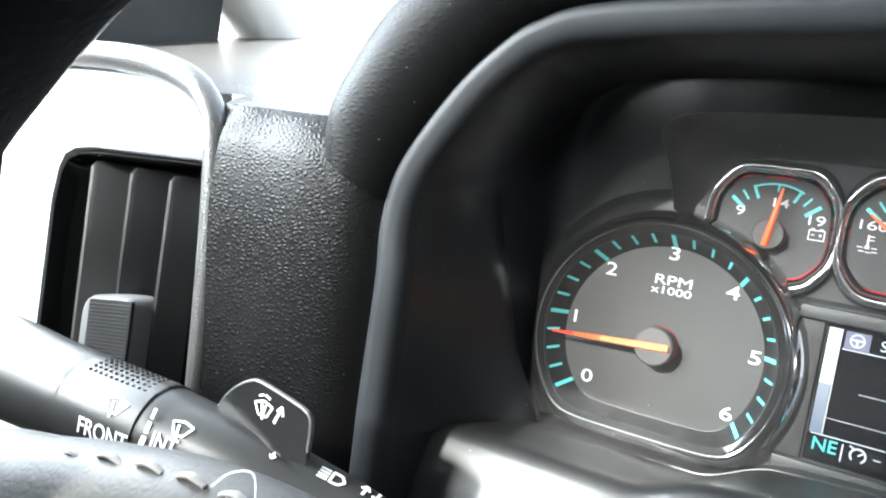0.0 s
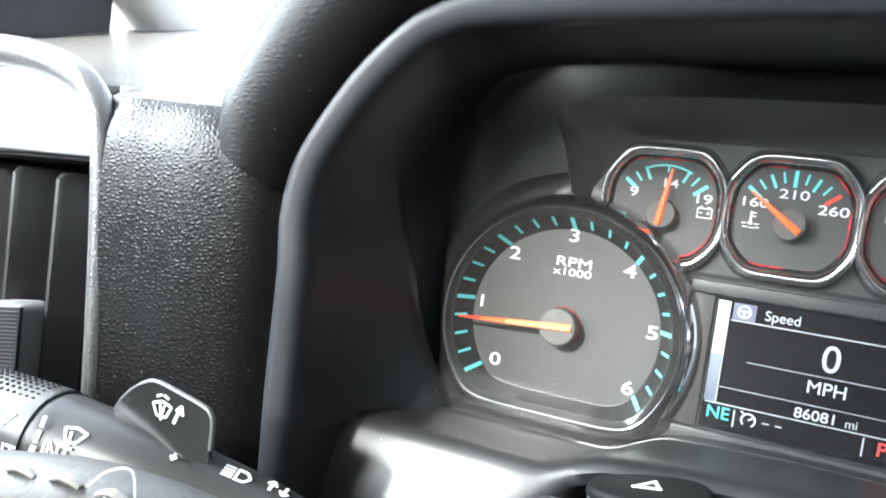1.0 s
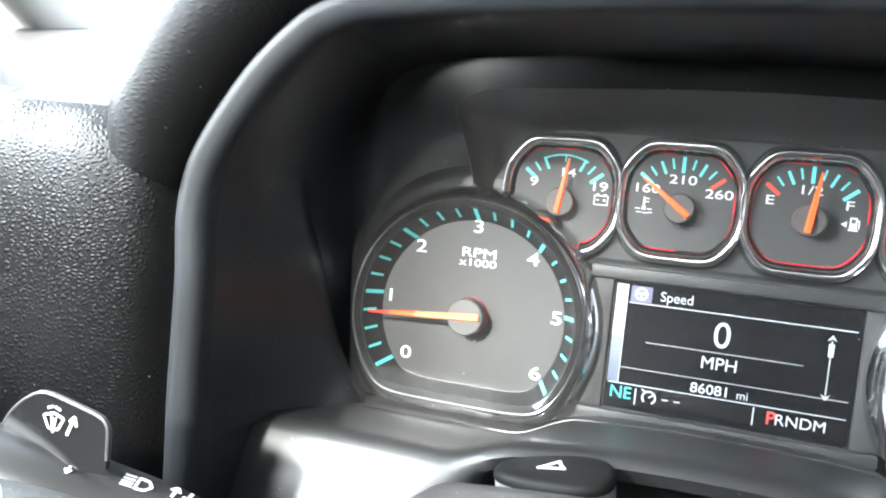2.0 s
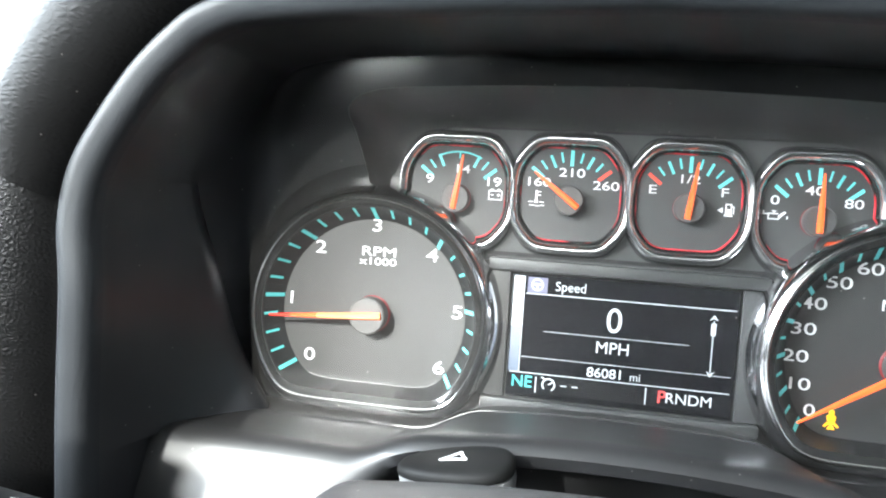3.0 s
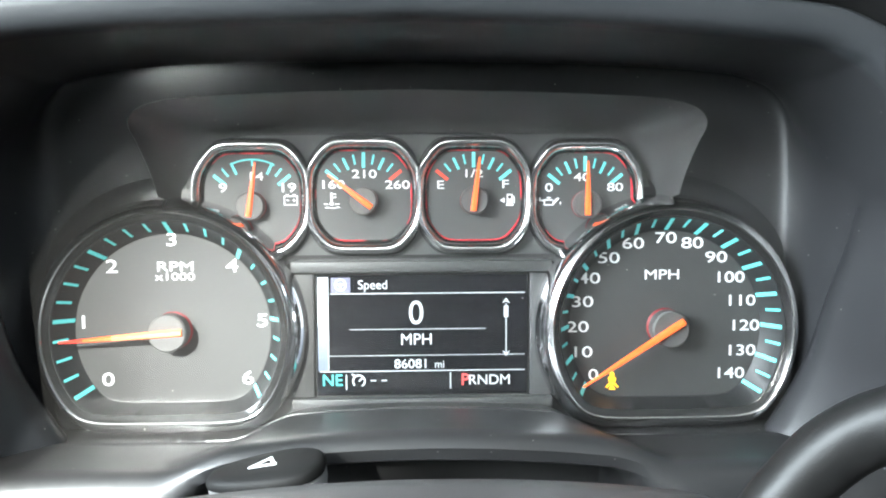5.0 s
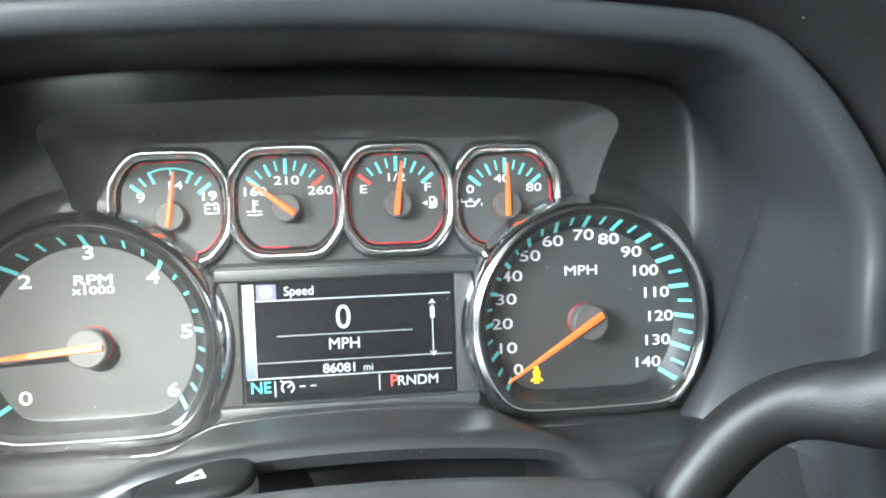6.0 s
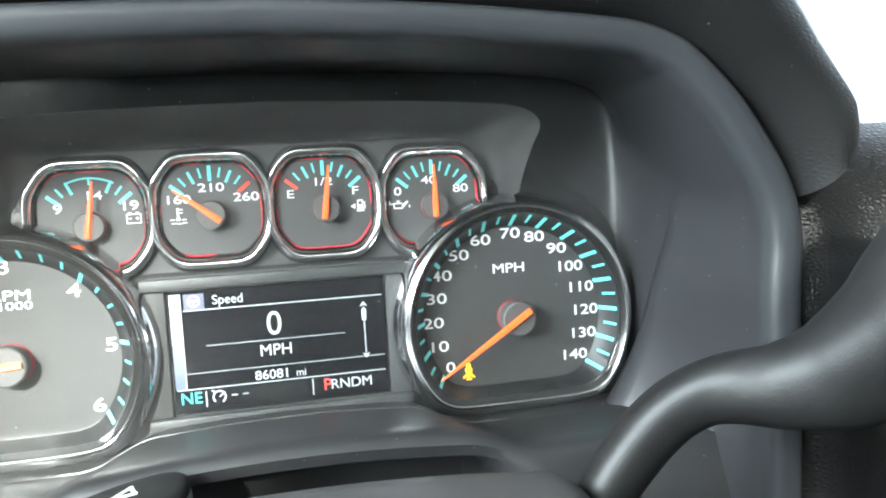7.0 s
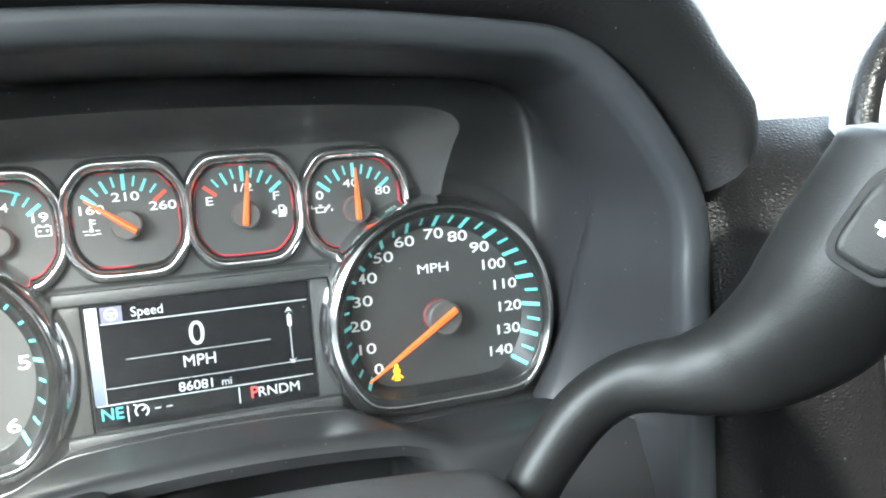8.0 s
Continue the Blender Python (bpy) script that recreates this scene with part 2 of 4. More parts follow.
def tube(points, n=20, steps=8, up=(0, 0, 1), power=2.0, cap=True, bm=None):
    """A rounded bar along rows of x, y, z, half width across, half height along up."""
    rows = smooth_path(points, steps)
    rings = []
    for i, r in enumerate(rows):
        t = Vector(rows[min(i + 1, len(rows) - 1)][:3] - rows[max(i - 1, 0)][:3]).normalized()
        side = t.cross(Vector(up)).normalized()
        top = side.cross(t).normalized()
        c = Vector(r[:3])
        ring = []
        for k in range(n):
            a = 2 * math.pi * k / n
            ca, sa = math.cos(a), math.sin(a)
            ring.append(c + side * r[3] * math.copysign(abs(ca) ** (2 / power), ca) + top * r[4] * math.copysign(abs(sa) ** (2 / power), sa))
        rings.append(ring)
    if cap:
        for at, row in ((0, rings[0]), (len(rings), rings[-1])):
            c = sum(row, Vector()) / n
            inner = [c + (p - c) * 0.001 for p in row]
            rings.insert(at, inner) if at == 0 else rings.append(inner)
    return loft(rings, cap0=cap, cap1=cap, bm=bm)


def revolve(profile, cx, cz, n=48, bm=None):
    """Rows of radius, y turned about the line x = cx, z = cz."""
    rings = [[(cx + r * math.cos(2 * math.pi * k / n), y, cz + r * math.sin(2 * math.pi * k / n)) for k in range(n)] for r, y in profile]
    return loft(rings, cap0=profile[0][0] > 0.01, cap1=profile[-1][0] > 0.01, bm=bm)


def plate(outline, y0, y1, bm=None, bevel=0.0):
    """A flat plate with the outline of x, z rows, from y0 (front) to y1."""
    rings = [[(x, y, z) for x, z in outline] for y in (y0, y1)]
    return loft(rings, cap0=True, cap1=True, bm=bm)


def writing(text, x, z, size, y, mat, parent, name="letter", wide=1.1, bold=0.0, lean=0.0, turn=0.0, label="", m=None):
    """Words in the built-in font, upright on the face y, centred at x, z; size is the height of a capital."""
    cu = bpy.data.curves.new("tmp", "FONT")
    cu.body = text
    cu.align_x, cu.align_y = "CENTER", "CENTER"
    cu.size = size / 0.69 / 1000
    cu.extrude = 0.00006
    cu.offset = bold / 1000
    cu.shear = lean
    tmp = bpy.data.objects.new("tmp", cu)
    me = bpy.data.meshes.new_from_object(tmp)
    bpy.data.objects.remove(tmp)
    bpy.data.curves.remove(cu)
    me.name = name
    me.materials.clear()
    me.materials.append(mat)
    me.transform(Matrix.Diagonal((wide, 1, 1, 1)))
    me.transform(m if m else pose(x / 1000, y / 1000, z / 1000, 90, -turn, 0))
    # one mesh for each character
    bm = bmesh.new()
    bm.from_mesh(me)
    bpy.data.meshes.remove(me)
    bmesh.ops.remove_doubles(bm, verts=bm.verts, dist=1e-7)
    left = set(bm.verts)
    while left:
        seed = min(left, key=lambda v: v.index)
        island, edge = {seed}, [seed]
        while edge:
            v = edge.pop()
            for e in v.link_edges:
                w = e.other_vert(v)
                if w not in island:
                    island.add(w)
                    edge.append(w)
        left -= island
        spot = {v: i for i, v in enumerate(sorted(island, key=lambda v: v.index))}
        sign = bpy.data.meshes.new(name)
        sign.from_pydata([v.co[:] for v in spot], [], [[spot[v] for v in f.verts] for f in bm.faces if f.verts[0] in spot])
        sign.materials.append(mat)
        ob = new(name, sign)
        ob.parent = parent
        if label:
            tagged(ob, label)
    bm.free()
    return ob


def bar(x0, z0, x1, z1, width, y0, y1=None, thick=0.15, bm=None):
    """A thin mark from x0, z0 at depth y0 to x1, z1 at depth y1."""
    y1 = y0 if y1 is None else y1
    a, b = Vector((x0, y0, z0)), Vector((x1, y1, z1))
    t = (b - a).normalized()
    s = t.cross(Vector((0, 1, 0))).normalized() * width / 2
    n = s.cross(t).normalized()
    if n.y > 0:
        n = -n
    n *= thick
    return loft([[a - s, a + s, a + s + n, a - s + n], [b - s, b + s, b + s + n, b - s + n]], cap0=True, cap1=True, bm=bm)


# ---- instrument cluster ----
def dial_outline(cx, cz, r, low, n=96, sides=None, high=None, p=16.0):
    """A circle of radius r cut flat at depth low below its centre (and high above, and sides across), with rounded corners."""
    out = []
    for k in range(n):
        a = 2 * math.pi * (k + 0.5) / n
        ca, sa = math.cos(a), math.sin(a)
        q = (1 / r) ** p
        if sa < 0:
            q += (-sa / low) ** p
        if high and sa > 0:
            q += (sa / high) ** p
        if sides:
            q += (abs(ca) / sides) ** p
        d = q ** (-1 / p)
        out.append((cx + d * ca, cz + d * sa))
    return out


def ring_of(outline, y):
    return [(x, y, z) for x, z in outline]


cluster = thing("instrument_cluster", "dark grey instrument cluster with chrome-ringed gauges and teal marks", "instrument cluster")
FACE = [(-107, -46), (-106, 56), (-105, 64), (-101, 73), (-95, 80.5), (-88, 86.5), (-78, 89.0), (78, 89.5), (87, 87.5), (94, 81), (100, 73), (103.5, 64), (104, 56), (107, -46)]
part("face_plate", plate(FACE, 0.0, 6.0), PANEL, cluster, "matt dark grey plastic face plate")


def needle(parent, cx, cz, angle, length, tail, y, width=2.6, red=False):
    a = radians(angle)
    t, s = Vector((math.cos(a), 0, math.sin(a))), Vector((-math.sin(a), 0, math.cos(a)))
    c = Vector((cx, y, cz))
    rings = []
    for d, w, h in ((-tail, width * 0.55, 1.4), (0, width * 0.55, 1.8), (length * 0.5, width * 0.42, 1.4), (length, width * 0.16, 0.6)):
        e = c + t * d
        rings.append([e - s * w, e - Vector((0, h, 0)) - s * w * 0.5, e - Vector((0, h, 0)) + s * w * 0.5, e + s * w])
    if red:
        mid = [a * 0.45 + b * 0.55 for a, b in zip(rings[2], rings[3])]
        part("needle_tip", loft([mid, rings[3]], cap0=True, cap1=True), REDTIP, parent, "glowing red tip of the pointer")
        rings[3] = mid
        # sunlight on the base is put into its colour
        part("needle_base", loft(rings[:3], cap0=True, cap1=True), PALENEEDLE, parent, "broad base of the pointer in a sunlit tone")
        rings = rings[2:]
    part("needle", loft(rings, cap0=True, cap1=True), NEEDLE, parent, "glowing orange pointer")


def big_gauge(name, label, cx, cz, radius, majors, minors, numbers, digit_r, digit_size, at):
    low_angle, high_angle = 215, -35
    g = part(name, plate(dial_outline(cx, cz, radius + 3.6, 43), -2.0, -0.5), RING, cluster, label)
    o = lambda off, low=0.0: dial_outline(cx, cz, radius + off, 39.2 + off + low)
    part("bezel_wall", loft([ring_of(o(5.6, 0.4), -0.5), ring_of(o(5.2, 0.6), -4), ring_of(o(4.4, 0.8), -8.0), ring_of(o(3.0, 1.0), -11.4), ring_of(o(1.6, 0.9), -13.6), ring_of(o(0.4, 0.4), -14.7), ring_of(o(-0.3), -15.0)]), DARKCHROME, g, "dark chrome bezel wall round the dial")
    part("chrome_ring", loft([ring_of(o(-0.3), -14.7), ring_of(o(-0.5), -15.3), ring_of(o(-1.0), -15.6), ring_of(o(-1.5), -15.3), ring_of(o(-1.7), -14.7)]), CHROME, g, "thin polished chrome lip")
    part("inner_wall", loft([ring_of(o(-1.6), -14.9), ring_of(o(-2.4), -14.2), ring_of(o(-4.4), -13.2)]), GLOSS, g, "glossy black wall inside the lip")
    part("scale_ring", loft([ring_of(o(-4.3), -13.4), ring_of(o(-4.8, 0.6), -13.2), ring_of(o(-10.3, 3.2), -2.75), ring_of(o(-10.9, 3.2), -2.5)]), RING, g, "black sloping scale ring")
    part("dial_face", plate(dial_outline(cx, cz, radius - 9.8, 31.6), -2.6, -1.5), DIAL, g, "dark grey dial face")
    part("collar", loft([ring_of(o(5.3, 0.4), -0.4), ring_of(o(8.5), -0.2), ring_of(o(12), 0.8), ring_of(o(16), 3.4)]), SHELL, g, "black collar round the bezel")
    steps = majors * minors
    for k in range(steps + 1):
        a = radians(low_angle + (high_angle - low_angle) * k / steps)
        major = k % minors == 0
        r0, r1 = (radius - 10.4, radius - 5.3) if major else (radius - 8.8, radius - 5.3)
        y = lambda r: -2.75 - max(0, r - radius + 10.3) * 1.9 - 0.15
        c, s = math.cos(a), math.sin(a)
        part("tick", bar(cx + r0 * c, cz + r0 * s, cx + r1 * c, cz + r1 * s, 1.75 if major else 1.15, y(r0), y(r1)), TEAL, g)
    for k, text in enumerate(numbers):
        a = radians(low_angle + (high_angle - low_angle) * k / (len(numbers) - 1))
        across = digit_r - (3.2 if len(text) == 3 else 0.0) - (4.0 if text == "0" and cx < 0 else 0.0)
        nudge = -2.6 if cx > 0 and 95 < math.degrees(a) < 150 else 0.0
        writing(text, cx + nudge + across * math.cos(a), cz - 0.5 + 37.0 * math.sin(a) + 3.3 * max(0.0, math.sin(a)) ** 4, digit_size, -2.75, WHITE, g, "digit", 1.36 if len(text) == 3 else (1.5 if len(text) == 2 else 1.4), 0.02)
    part("hub", revolve([(7.4, -3.0), (7.6, -4.6), (8.2, -5.2), (8.2, -11.4), (7.6, -12.1), (0.001, -12.3)], cx, cz), HUB, g, "round dark grey hub")
    part("pointer_light", revolve([(8.4, -2.66), (8.3, -2.8), (7.2, -3.1)], cx, cz), GLOW, g, "red light under the hub")
    needle(g, cx, cz, at[0], at[1], at[2], -12.3, 3.0, red=cx < 0)
    return g


tacho = big_gauge("tachometer", "tachometer from 0 to 6 in thousands", -109.6, 3.4, 53.2, 6, 4, "0123456", 39.2, 5.6, (184.2, 45.5, 6.5))
writing("RPM", -108.2, 31.4, 4.1, -2.75, WHITE, tacho, "letter", 1.5, 0.0)
writing("x1000", -108.4, 27.0, 3.2, -2.75, WHITE, tacho, "letter", 1.5, 0.0)
speedo = big_gauge("speedometer", "speedometer from 0 to 140 miles an hour", 109.3, 2.8, 54.2, 14, 2, [str(n) for n in range(0, 150, 10)], 39.6, 4.8, (212.5, 46.5, 6.5))
writing("MPH", 107.8, 26.1, 4.4, -2.75, WHITE, speedo, "letter", 1.3, 0.0)
# seat belt telltale
bm = revolve([(1.05, -3.0), (1.05, -2.6)], 85.4, -18.6, 12)
plate([(84.2, -22.4), (86.8, -22.4), (87.2, -20.4), (86.3, -19.5), (84.5, -19.5), (83.6, -20.4)], -3.0, -2.6, bm)
plate([(82.4, -24.4), (84.0, -22.7), (87.0, -22.7), (88.6, -24.4), (87.9, -24.8), (86.4, -23.6), (84.6, -23.6), (83.1, -24.8)], -3.0, -2.6, bm)
plate([(84.0, -25.6), (84.9, -24.0), (86.1, -24.0), (87.0, -25.6)], -3.0, -2.6, bm)
part("telltale", bm, AMBER, speedo, "lit amber seat belt symbol")


def small_gauge(name, label, cx, marks, words, at):
    low = 2.0 if abs(cx) > 50 else 0.0
    cz = 62.2 - low * 0.6
    def o(off):
        """Eight soft sides: flat top and foot, slanting corners, upright flanks."""
        out = []
        for k in range(96):
            a = 2 * math.pi * (k + 0.5) / 96
            ca, sa = math.cos(a), math.sin(a)
            limits = ((sa, 23.9 + off), (-sa, 23.7 + off), (abs(ca), 25.2 + min(off, 0.2) - 0.2), (abs(ca) * 0.78 + sa * 0.626, 26.8 + off), (abs(ca) * 0.76 - sa * 0.65, 26.8 + off))
            d = sum((max(0.0, v) / m) ** 15 for v, m in limits) ** (-1 / 15)
            x, z = cx + d * ca, cz + d * sa
            # the large bezel beside it overlaps this gauge
            bx, bz, br = (-109.6, 3.4, 55.2) if cx < 0 else (109.3, 2.8, 56.0)
            near = math.hypot(x - bx, z - bz)
            if near < br:
                x, z = bx + (x - bx) * br / near, bz + (z - bz) * br / near
            out.append((x, z))
        return out
    g = part(name, plate(o(-0.5), -0.9, -0.2), SMALLDIAL, cluster, label)
    part("chrome_ring", loft([ring_of(o(2.1), -0.1), ring_of(o(2.0), -3.4), ring_of(o(1.4), -4.6), ring_of(o(0.4), -5.2), ring_of(o(-0.6), -5.2), ring_of(o(-1.6), -4.6), ring_of(o(-2.5), -3.7), ring_of(o(-2.7), -3.2)]), CHROME, g, "polished chrome ring")
    part("inner_wall", loft([ring_of(o(-2.6), -3.4), ring_of(o(-2.9), -3.2), ring_of(o(-3.8), -1.3)]), GLOSS, g, "black wall inside the ring")
    part("groove", loft([ring_of(o(2.9), -0.12), ring_of(o(1.85), -0.3)]), DARK, g)
    # an added glowing band paints the red reflection
    part("red_glint", loft([ring_of(o(-3.3), -2.2), ring_of(o(-3.75), -1.45), ring_of(o(-4.1), -0.95)]), REDGLINT, g, "thin glowing band imitating the needle's red reflection on the wall")
    hz = 59.9 - low
    for a, r0, r1, w, mat in marks:
        c, s = math.cos(radians(a)), math.sin(radians(a))
        part("tick", bar(cx + r0 * c, hz + r0 * s, cx + r1 * c, hz + r1 * s, w, -1.0), mat, g)
    for text, x, z, size in words:
        writing(text, cx + x, hz + z, size * 0.9, -1.1, WHITE, g, "digit", 1.45, 0.02)
    part("hub", revolve([(5.6, -1.2), (5.7, -2.2), (6.2, -2.6), (6.2, -6.4), (5.7, -7.0), (0.001, -7.1)], cx, hz, 32), HUB, g, "round dark grey hub")
    part("pointer_light", revolve([(6.2, -0.96), (6.1, -1.1), (5.4, -1.3)], cx, hz, 32), GLOW, g, "red light under the hub")
    needle(g, cx, hz, at, 19.0, 4.6, -7.1, 2.4)
    return g


def fan_marks(reds=()):
    rows = []
    for k in range(9):
        a = 141 - 12.75 * k
        major = k % 4 == 0
        mid = k % 2 == 0
        rows.append((a, 14.8 if major else (15.4 if mid else 16.6), 21.0 + (0.5 if major else 0), 1.45 if major else (1.1 if mid else 0.8), REDMARK if k in reds else TEAL))
    return rows


g1 = small_gauge("voltmeter", "voltmeter from 9 to 19", -74.6, [r for i, r in enumerate(fan_marks()) if i in (0, 1, 2, 6, 7, 8)], [("9", -12.7, 7.9, 4.2), ("14", 1.5, 12.9, 4.0), ("19", 15.5, 7.9, 4.2)], 82)
bm = bmesh.new()
arc = [(math.cos(radians(a)), math.sin(radians(a))) for a in range(116, 60, -5)]
for (c0, s0), (c1, s1) in zip(arc, arc[1:]):
    bar(-74.6 + 20.5 * c0, 57.9 + 20.5 * s0, -74.6 + 20.5 * c1, 57.9 + 20.5 * s1, 0.7, -1.0, bm=bm)
part("arc_mark", bm, TEAL, g1, "teal arc over the middle of the scale")
part("tick", bar(-74.4, 57.9 + 17.6, -74.4, 57.9 + 20.2, 0.7, -1.0), TEAL, g1)
g2 = small_gauge("temperature_gauge", "coolant temperature gauge from 160 to 260", -25.6, fan_marks((8,)), [("160", -13.9, 7.2, 4.0), ("210", 0.3, 11.8, 4.0), ("260", 14.9, 7.0, 4.0)], 143)
g3 = small_gauge("fuel_gauge", "fuel gauge with a red mark at empty", 23.2, fan_marks((0,)), [("E", -14.8, 6.9, 4.0), ("1/2", -0.3, 11.9, 3.9), ("F", 14.1, 7.1, 4.0)], 83)
g4 = small_gauge("oil_pressure_gauge", "oil pressure gauge from 0 to 80", 73.2, fan_marks(), [("0", -16.3, 7.5, 4.0), ("40", -1.4, 12.1, 4.0), ("80", 13.5, 7.6, 4.0)], 90)

# gauge symbols
BX = -72.2
bm = box(11.5 + BX, 17.5 + BX, -1.2, -0.95, 58.2, 58.6)
for x0, x1, z0, z1 in ((11.5, 17.5, 62.0, 62.4), (11.5, 11.9, 58.2, 62.4), (17.1, 17.5, 58.2, 62.4), (12.3, 13.6, 62.4, 63.0), (15.4, 16.7, 62.4, 63.0), (12.5, 13.7, 60.2, 60.6), (15.3, 16.5, 60.2, 60.6), (15.7, 16.1, 59.8, 61.0)):
    box(x0 + BX, x1 + BX, -1.2, -0.95, z0, z1, bm=bm)
part("battery_symbol", bm, WHITE, g1)
bm = box(-14.6 - 25.6, -13.8 - 25.6, -1.2, -0.95, 58.6, 63.6)
for x0, x1, z0, z1 in ((-13.8, -12.2, 62.8, 63.2), (-13.8, -12.2, 61.4, 61.8), (-15.0, -13.4, 58.2, 59.4), (-17.6, -15.6, 58.4, 58.8), (-12.8, -10.8, 58.4, 58.8), (-17.0, -15.0, 56.9, 57.3), (-14.6, -12.6, 56.7, 57.1), (-12.4, -10.6, 57.0, 57.4)):
    box(x0 - 25.6, x1 - 25.6, -1.2, -0.95, z0, z1, bm=bm)
part("coolant_symbol", bm, WHITE, g2)
bm = box(14.4 + 23.2, 17.8 + 23.2, -1.2, -0.95, 57.6, 58.2)
for x0, x1, z0, z1 in ((14.8, 15.3, 58.2, 62.6), (16.9, 17.4, 58.2, 62.6), (14.8, 17.4, 62.2, 62.8), (15.3, 16.9, 58.2, 60.6), (17.9, 18.3, 58.6, 61.8), (17.4, 18.0, 61.4, 61.9)):
    box(x0 + 23.2, x1 + 23.2, -1.2, -0.95, z0, z1, bm=bm)
plate([(11.6 + 23.2, 60.0), (13.8 + 23.2, 58.8), (13.8 + 23.2, 61.2)], -1.2, -0.95, bm)
part("fuel_symbol", bm, WHITE, g3)
bm = box(-18.6 + 73.2, -14.2 + 73.2, -1.2, -0.95, 57.6, 58.1)
for x0, x1, z0, z1 in ((-18.6, -18.1, 57.6, 60.2), (-18.6, -14.6, 59.8, 60.3), (-17.2, -15.4, 60.9, 61.3), (-16.5, -16.1, 60.2, 61.0), (-20.6, -18.6, 59.6, 60.1), (-20.6, -20.1, 59.9, 61.2)):
    box(x0 + 73.2, x1 + 73.2, -1.2, -0.95, z0, z1, bm=bm)
plate([(-14.6 + 73.2, 57.6), (-11.6 + 73.2, 60.6), (-12.2 + 73.2, 61.2), (-14.6 + 73.2, 59.4)], -1.2, -0.95, bm)
box(-11.4 + 73.2, -10.9 + 73.2, -1.2, -0.95, 58.0, 59.2, bm=bm)
part("oil_symbol", bm, WHITE, g4)

# clear cover over all the dials, its top nearer to the driver, with a film of dust and some lint on it
CLEAR = tinted_glass("clear cover", 0.97)
nt = CLEAR.node_tree
nt.nodes["Mix Shader"].inputs[0].default_value = 0.03
nt.nodes["Glossy BSDF"].inputs["Roughness"].default_value = 0.13
coord, speck, cut = nt.nodes.new("ShaderNodeTexCoord"), nt.nodes.new("ShaderNodeTexVoronoi"), nt.nodes.new("ShaderNodeMapRange")
speck.inputs["Scale"].default_value = 75.0
cut.inputs[1].default_value, cut.inputs[2].default_value, cut.inputs[3].default_value, cut.inputs[4].default_value = 0.018, 0.032, 0.5, 0.017
nt.links.new(coord.outputs["Object"], speck.inputs["Vector"])
nt.links.new(speck.outputs["Distance"], cut.inputs[0])
lint, lay = nt.nodes.new("ShaderNodeBsdfDiffuse"), nt.nodes.new("ShaderNodeMixShader")
lint.inputs[0].default_value = (0.5, 0.48, 0.45, 1)
nt.links.new(cut.outputs[0], lay.inputs[0])
nt.links.new(nt.nodes["Mix Shader"].outputs[0], lay.inputs[1])
nt.links.new(lint.outputs[0], lay.inputs[2])
nt.links.new(lay.outputs[0], nt.nodes["Material Output"].inputs[0])
LENS = [(158, -42), (160, 18), (160, 74), (157, 92), (150, 104), (138, 111), (120, 115), (75, 118.5), (0, 120)]
LENS += [(-x, z) for x, z in reversed(LENS[:-1])]
bm = bmesh.new()
bm.faces.new([bm.verts.new((x, -17 - (z + 42) * 0.11, z)) for x, z in LENS])
part("clear_cover", bm, CLEAR, cluster, "dusty clear plastic cover over the dials")

# ---- driver display between the dials ----
display = part("driver_display", box(-47.2, 47.2, -1.2, 0.5, -27.0, 27.0), SCREEN, cluster, "lit colour screen showing speed and odometer")
part("frame_top", box(-58, 58, -5.5, -0.3, 28.2, 33.6, 1.2), PANEL, cluster)
part("frame_bottom", box(-58, 58, -5.5, -0.3, -33.0, -27.6, 1.2), PANEL, cluster)
part("frame_side", box(48.2, 60, -2.4, -0.3, -27.4, 28.0, 0.4), PANEL, cluster)
part("frame_side", box(-60, -48.2, -2.4, -0.3, -27.4, 28.0, 0.4), PANEL, cluster)
part("groove", box(-62, 62, -0.6, 0.2, 34.4, 36.0), DARK, cluster)
Y = -1.3


def screen_block(name, x0, x1, z0, z1, mat, label=""):
    return part(name, box(x0, x1, Y - 0.1, Y, z0, z1), mat, display, label)


screen_block("tab_bar", -46.6, -41.8, 4.0, 26.2, LIT, "pale vertical bar at the edge of the screen")
screen_block("tab_bar", -46.6, -42.4, -15.8, 4.0, LITFADE)
screen_block("tab_edge", -42.2, -41.8, -15.8, 4.0, LIT)
screen_block("icon_tile", -40.6, -32.0, 19.2, 26.0, LITBLUE, "violet tile with a steering wheel sign")
bm = loft([[(-36.4 + r * math.cos(2 * math.pi * k / 24), Y - d, 22.7 + r * math.sin(2 * math.pi * k / 24)) for k in range(24)] for r, d in ((2.7, 0.1), (2.7, 0.2), (2.1, 0.2), (2.1, 0.1))])
box(-38.6, -34.2, Y - 0.2, Y - 0.1, 22.5, 23.3, bm=bm)
box(-36.8, -36.0, Y - 0.2, Y - 0.1, 20.4, 22.6, bm=bm)
part("wheel_sign", bm, LIT, display)
writing("Speed", -22.0, 22.5, 4.0, Y - 0.1, LIT, display, "letter", 0.95)
screen_block("rule", -41.0, 46.2, 18.5, 18.95, LIT)
writing("0", -2.8, 9.5, 10.4, Y - 0.1, LIT, display, "digit", 0.95, 0.02)
screen_block("rule", -32.5, 28.5, 2.5, 2.75, LIT)
writing("MPH", -2.7, -2.2, 5.0, Y - 0.1, LIT, display, "letter", 1.0)
screen_block("rule", -41.6, 46.0, -9.3, -9.05, LIT)
writing("86081", -5.0, -13.2, 4.0, Y - 0.1, LIT, display, "digit", 1.08, 0.04)
writing("mi", 7.6, -13.5, 3.4, Y - 0.1, LIT, display, "letter", 0.95)
screen_block("rule", -46.0, 46.0, -16.4, -16.0, LIT)
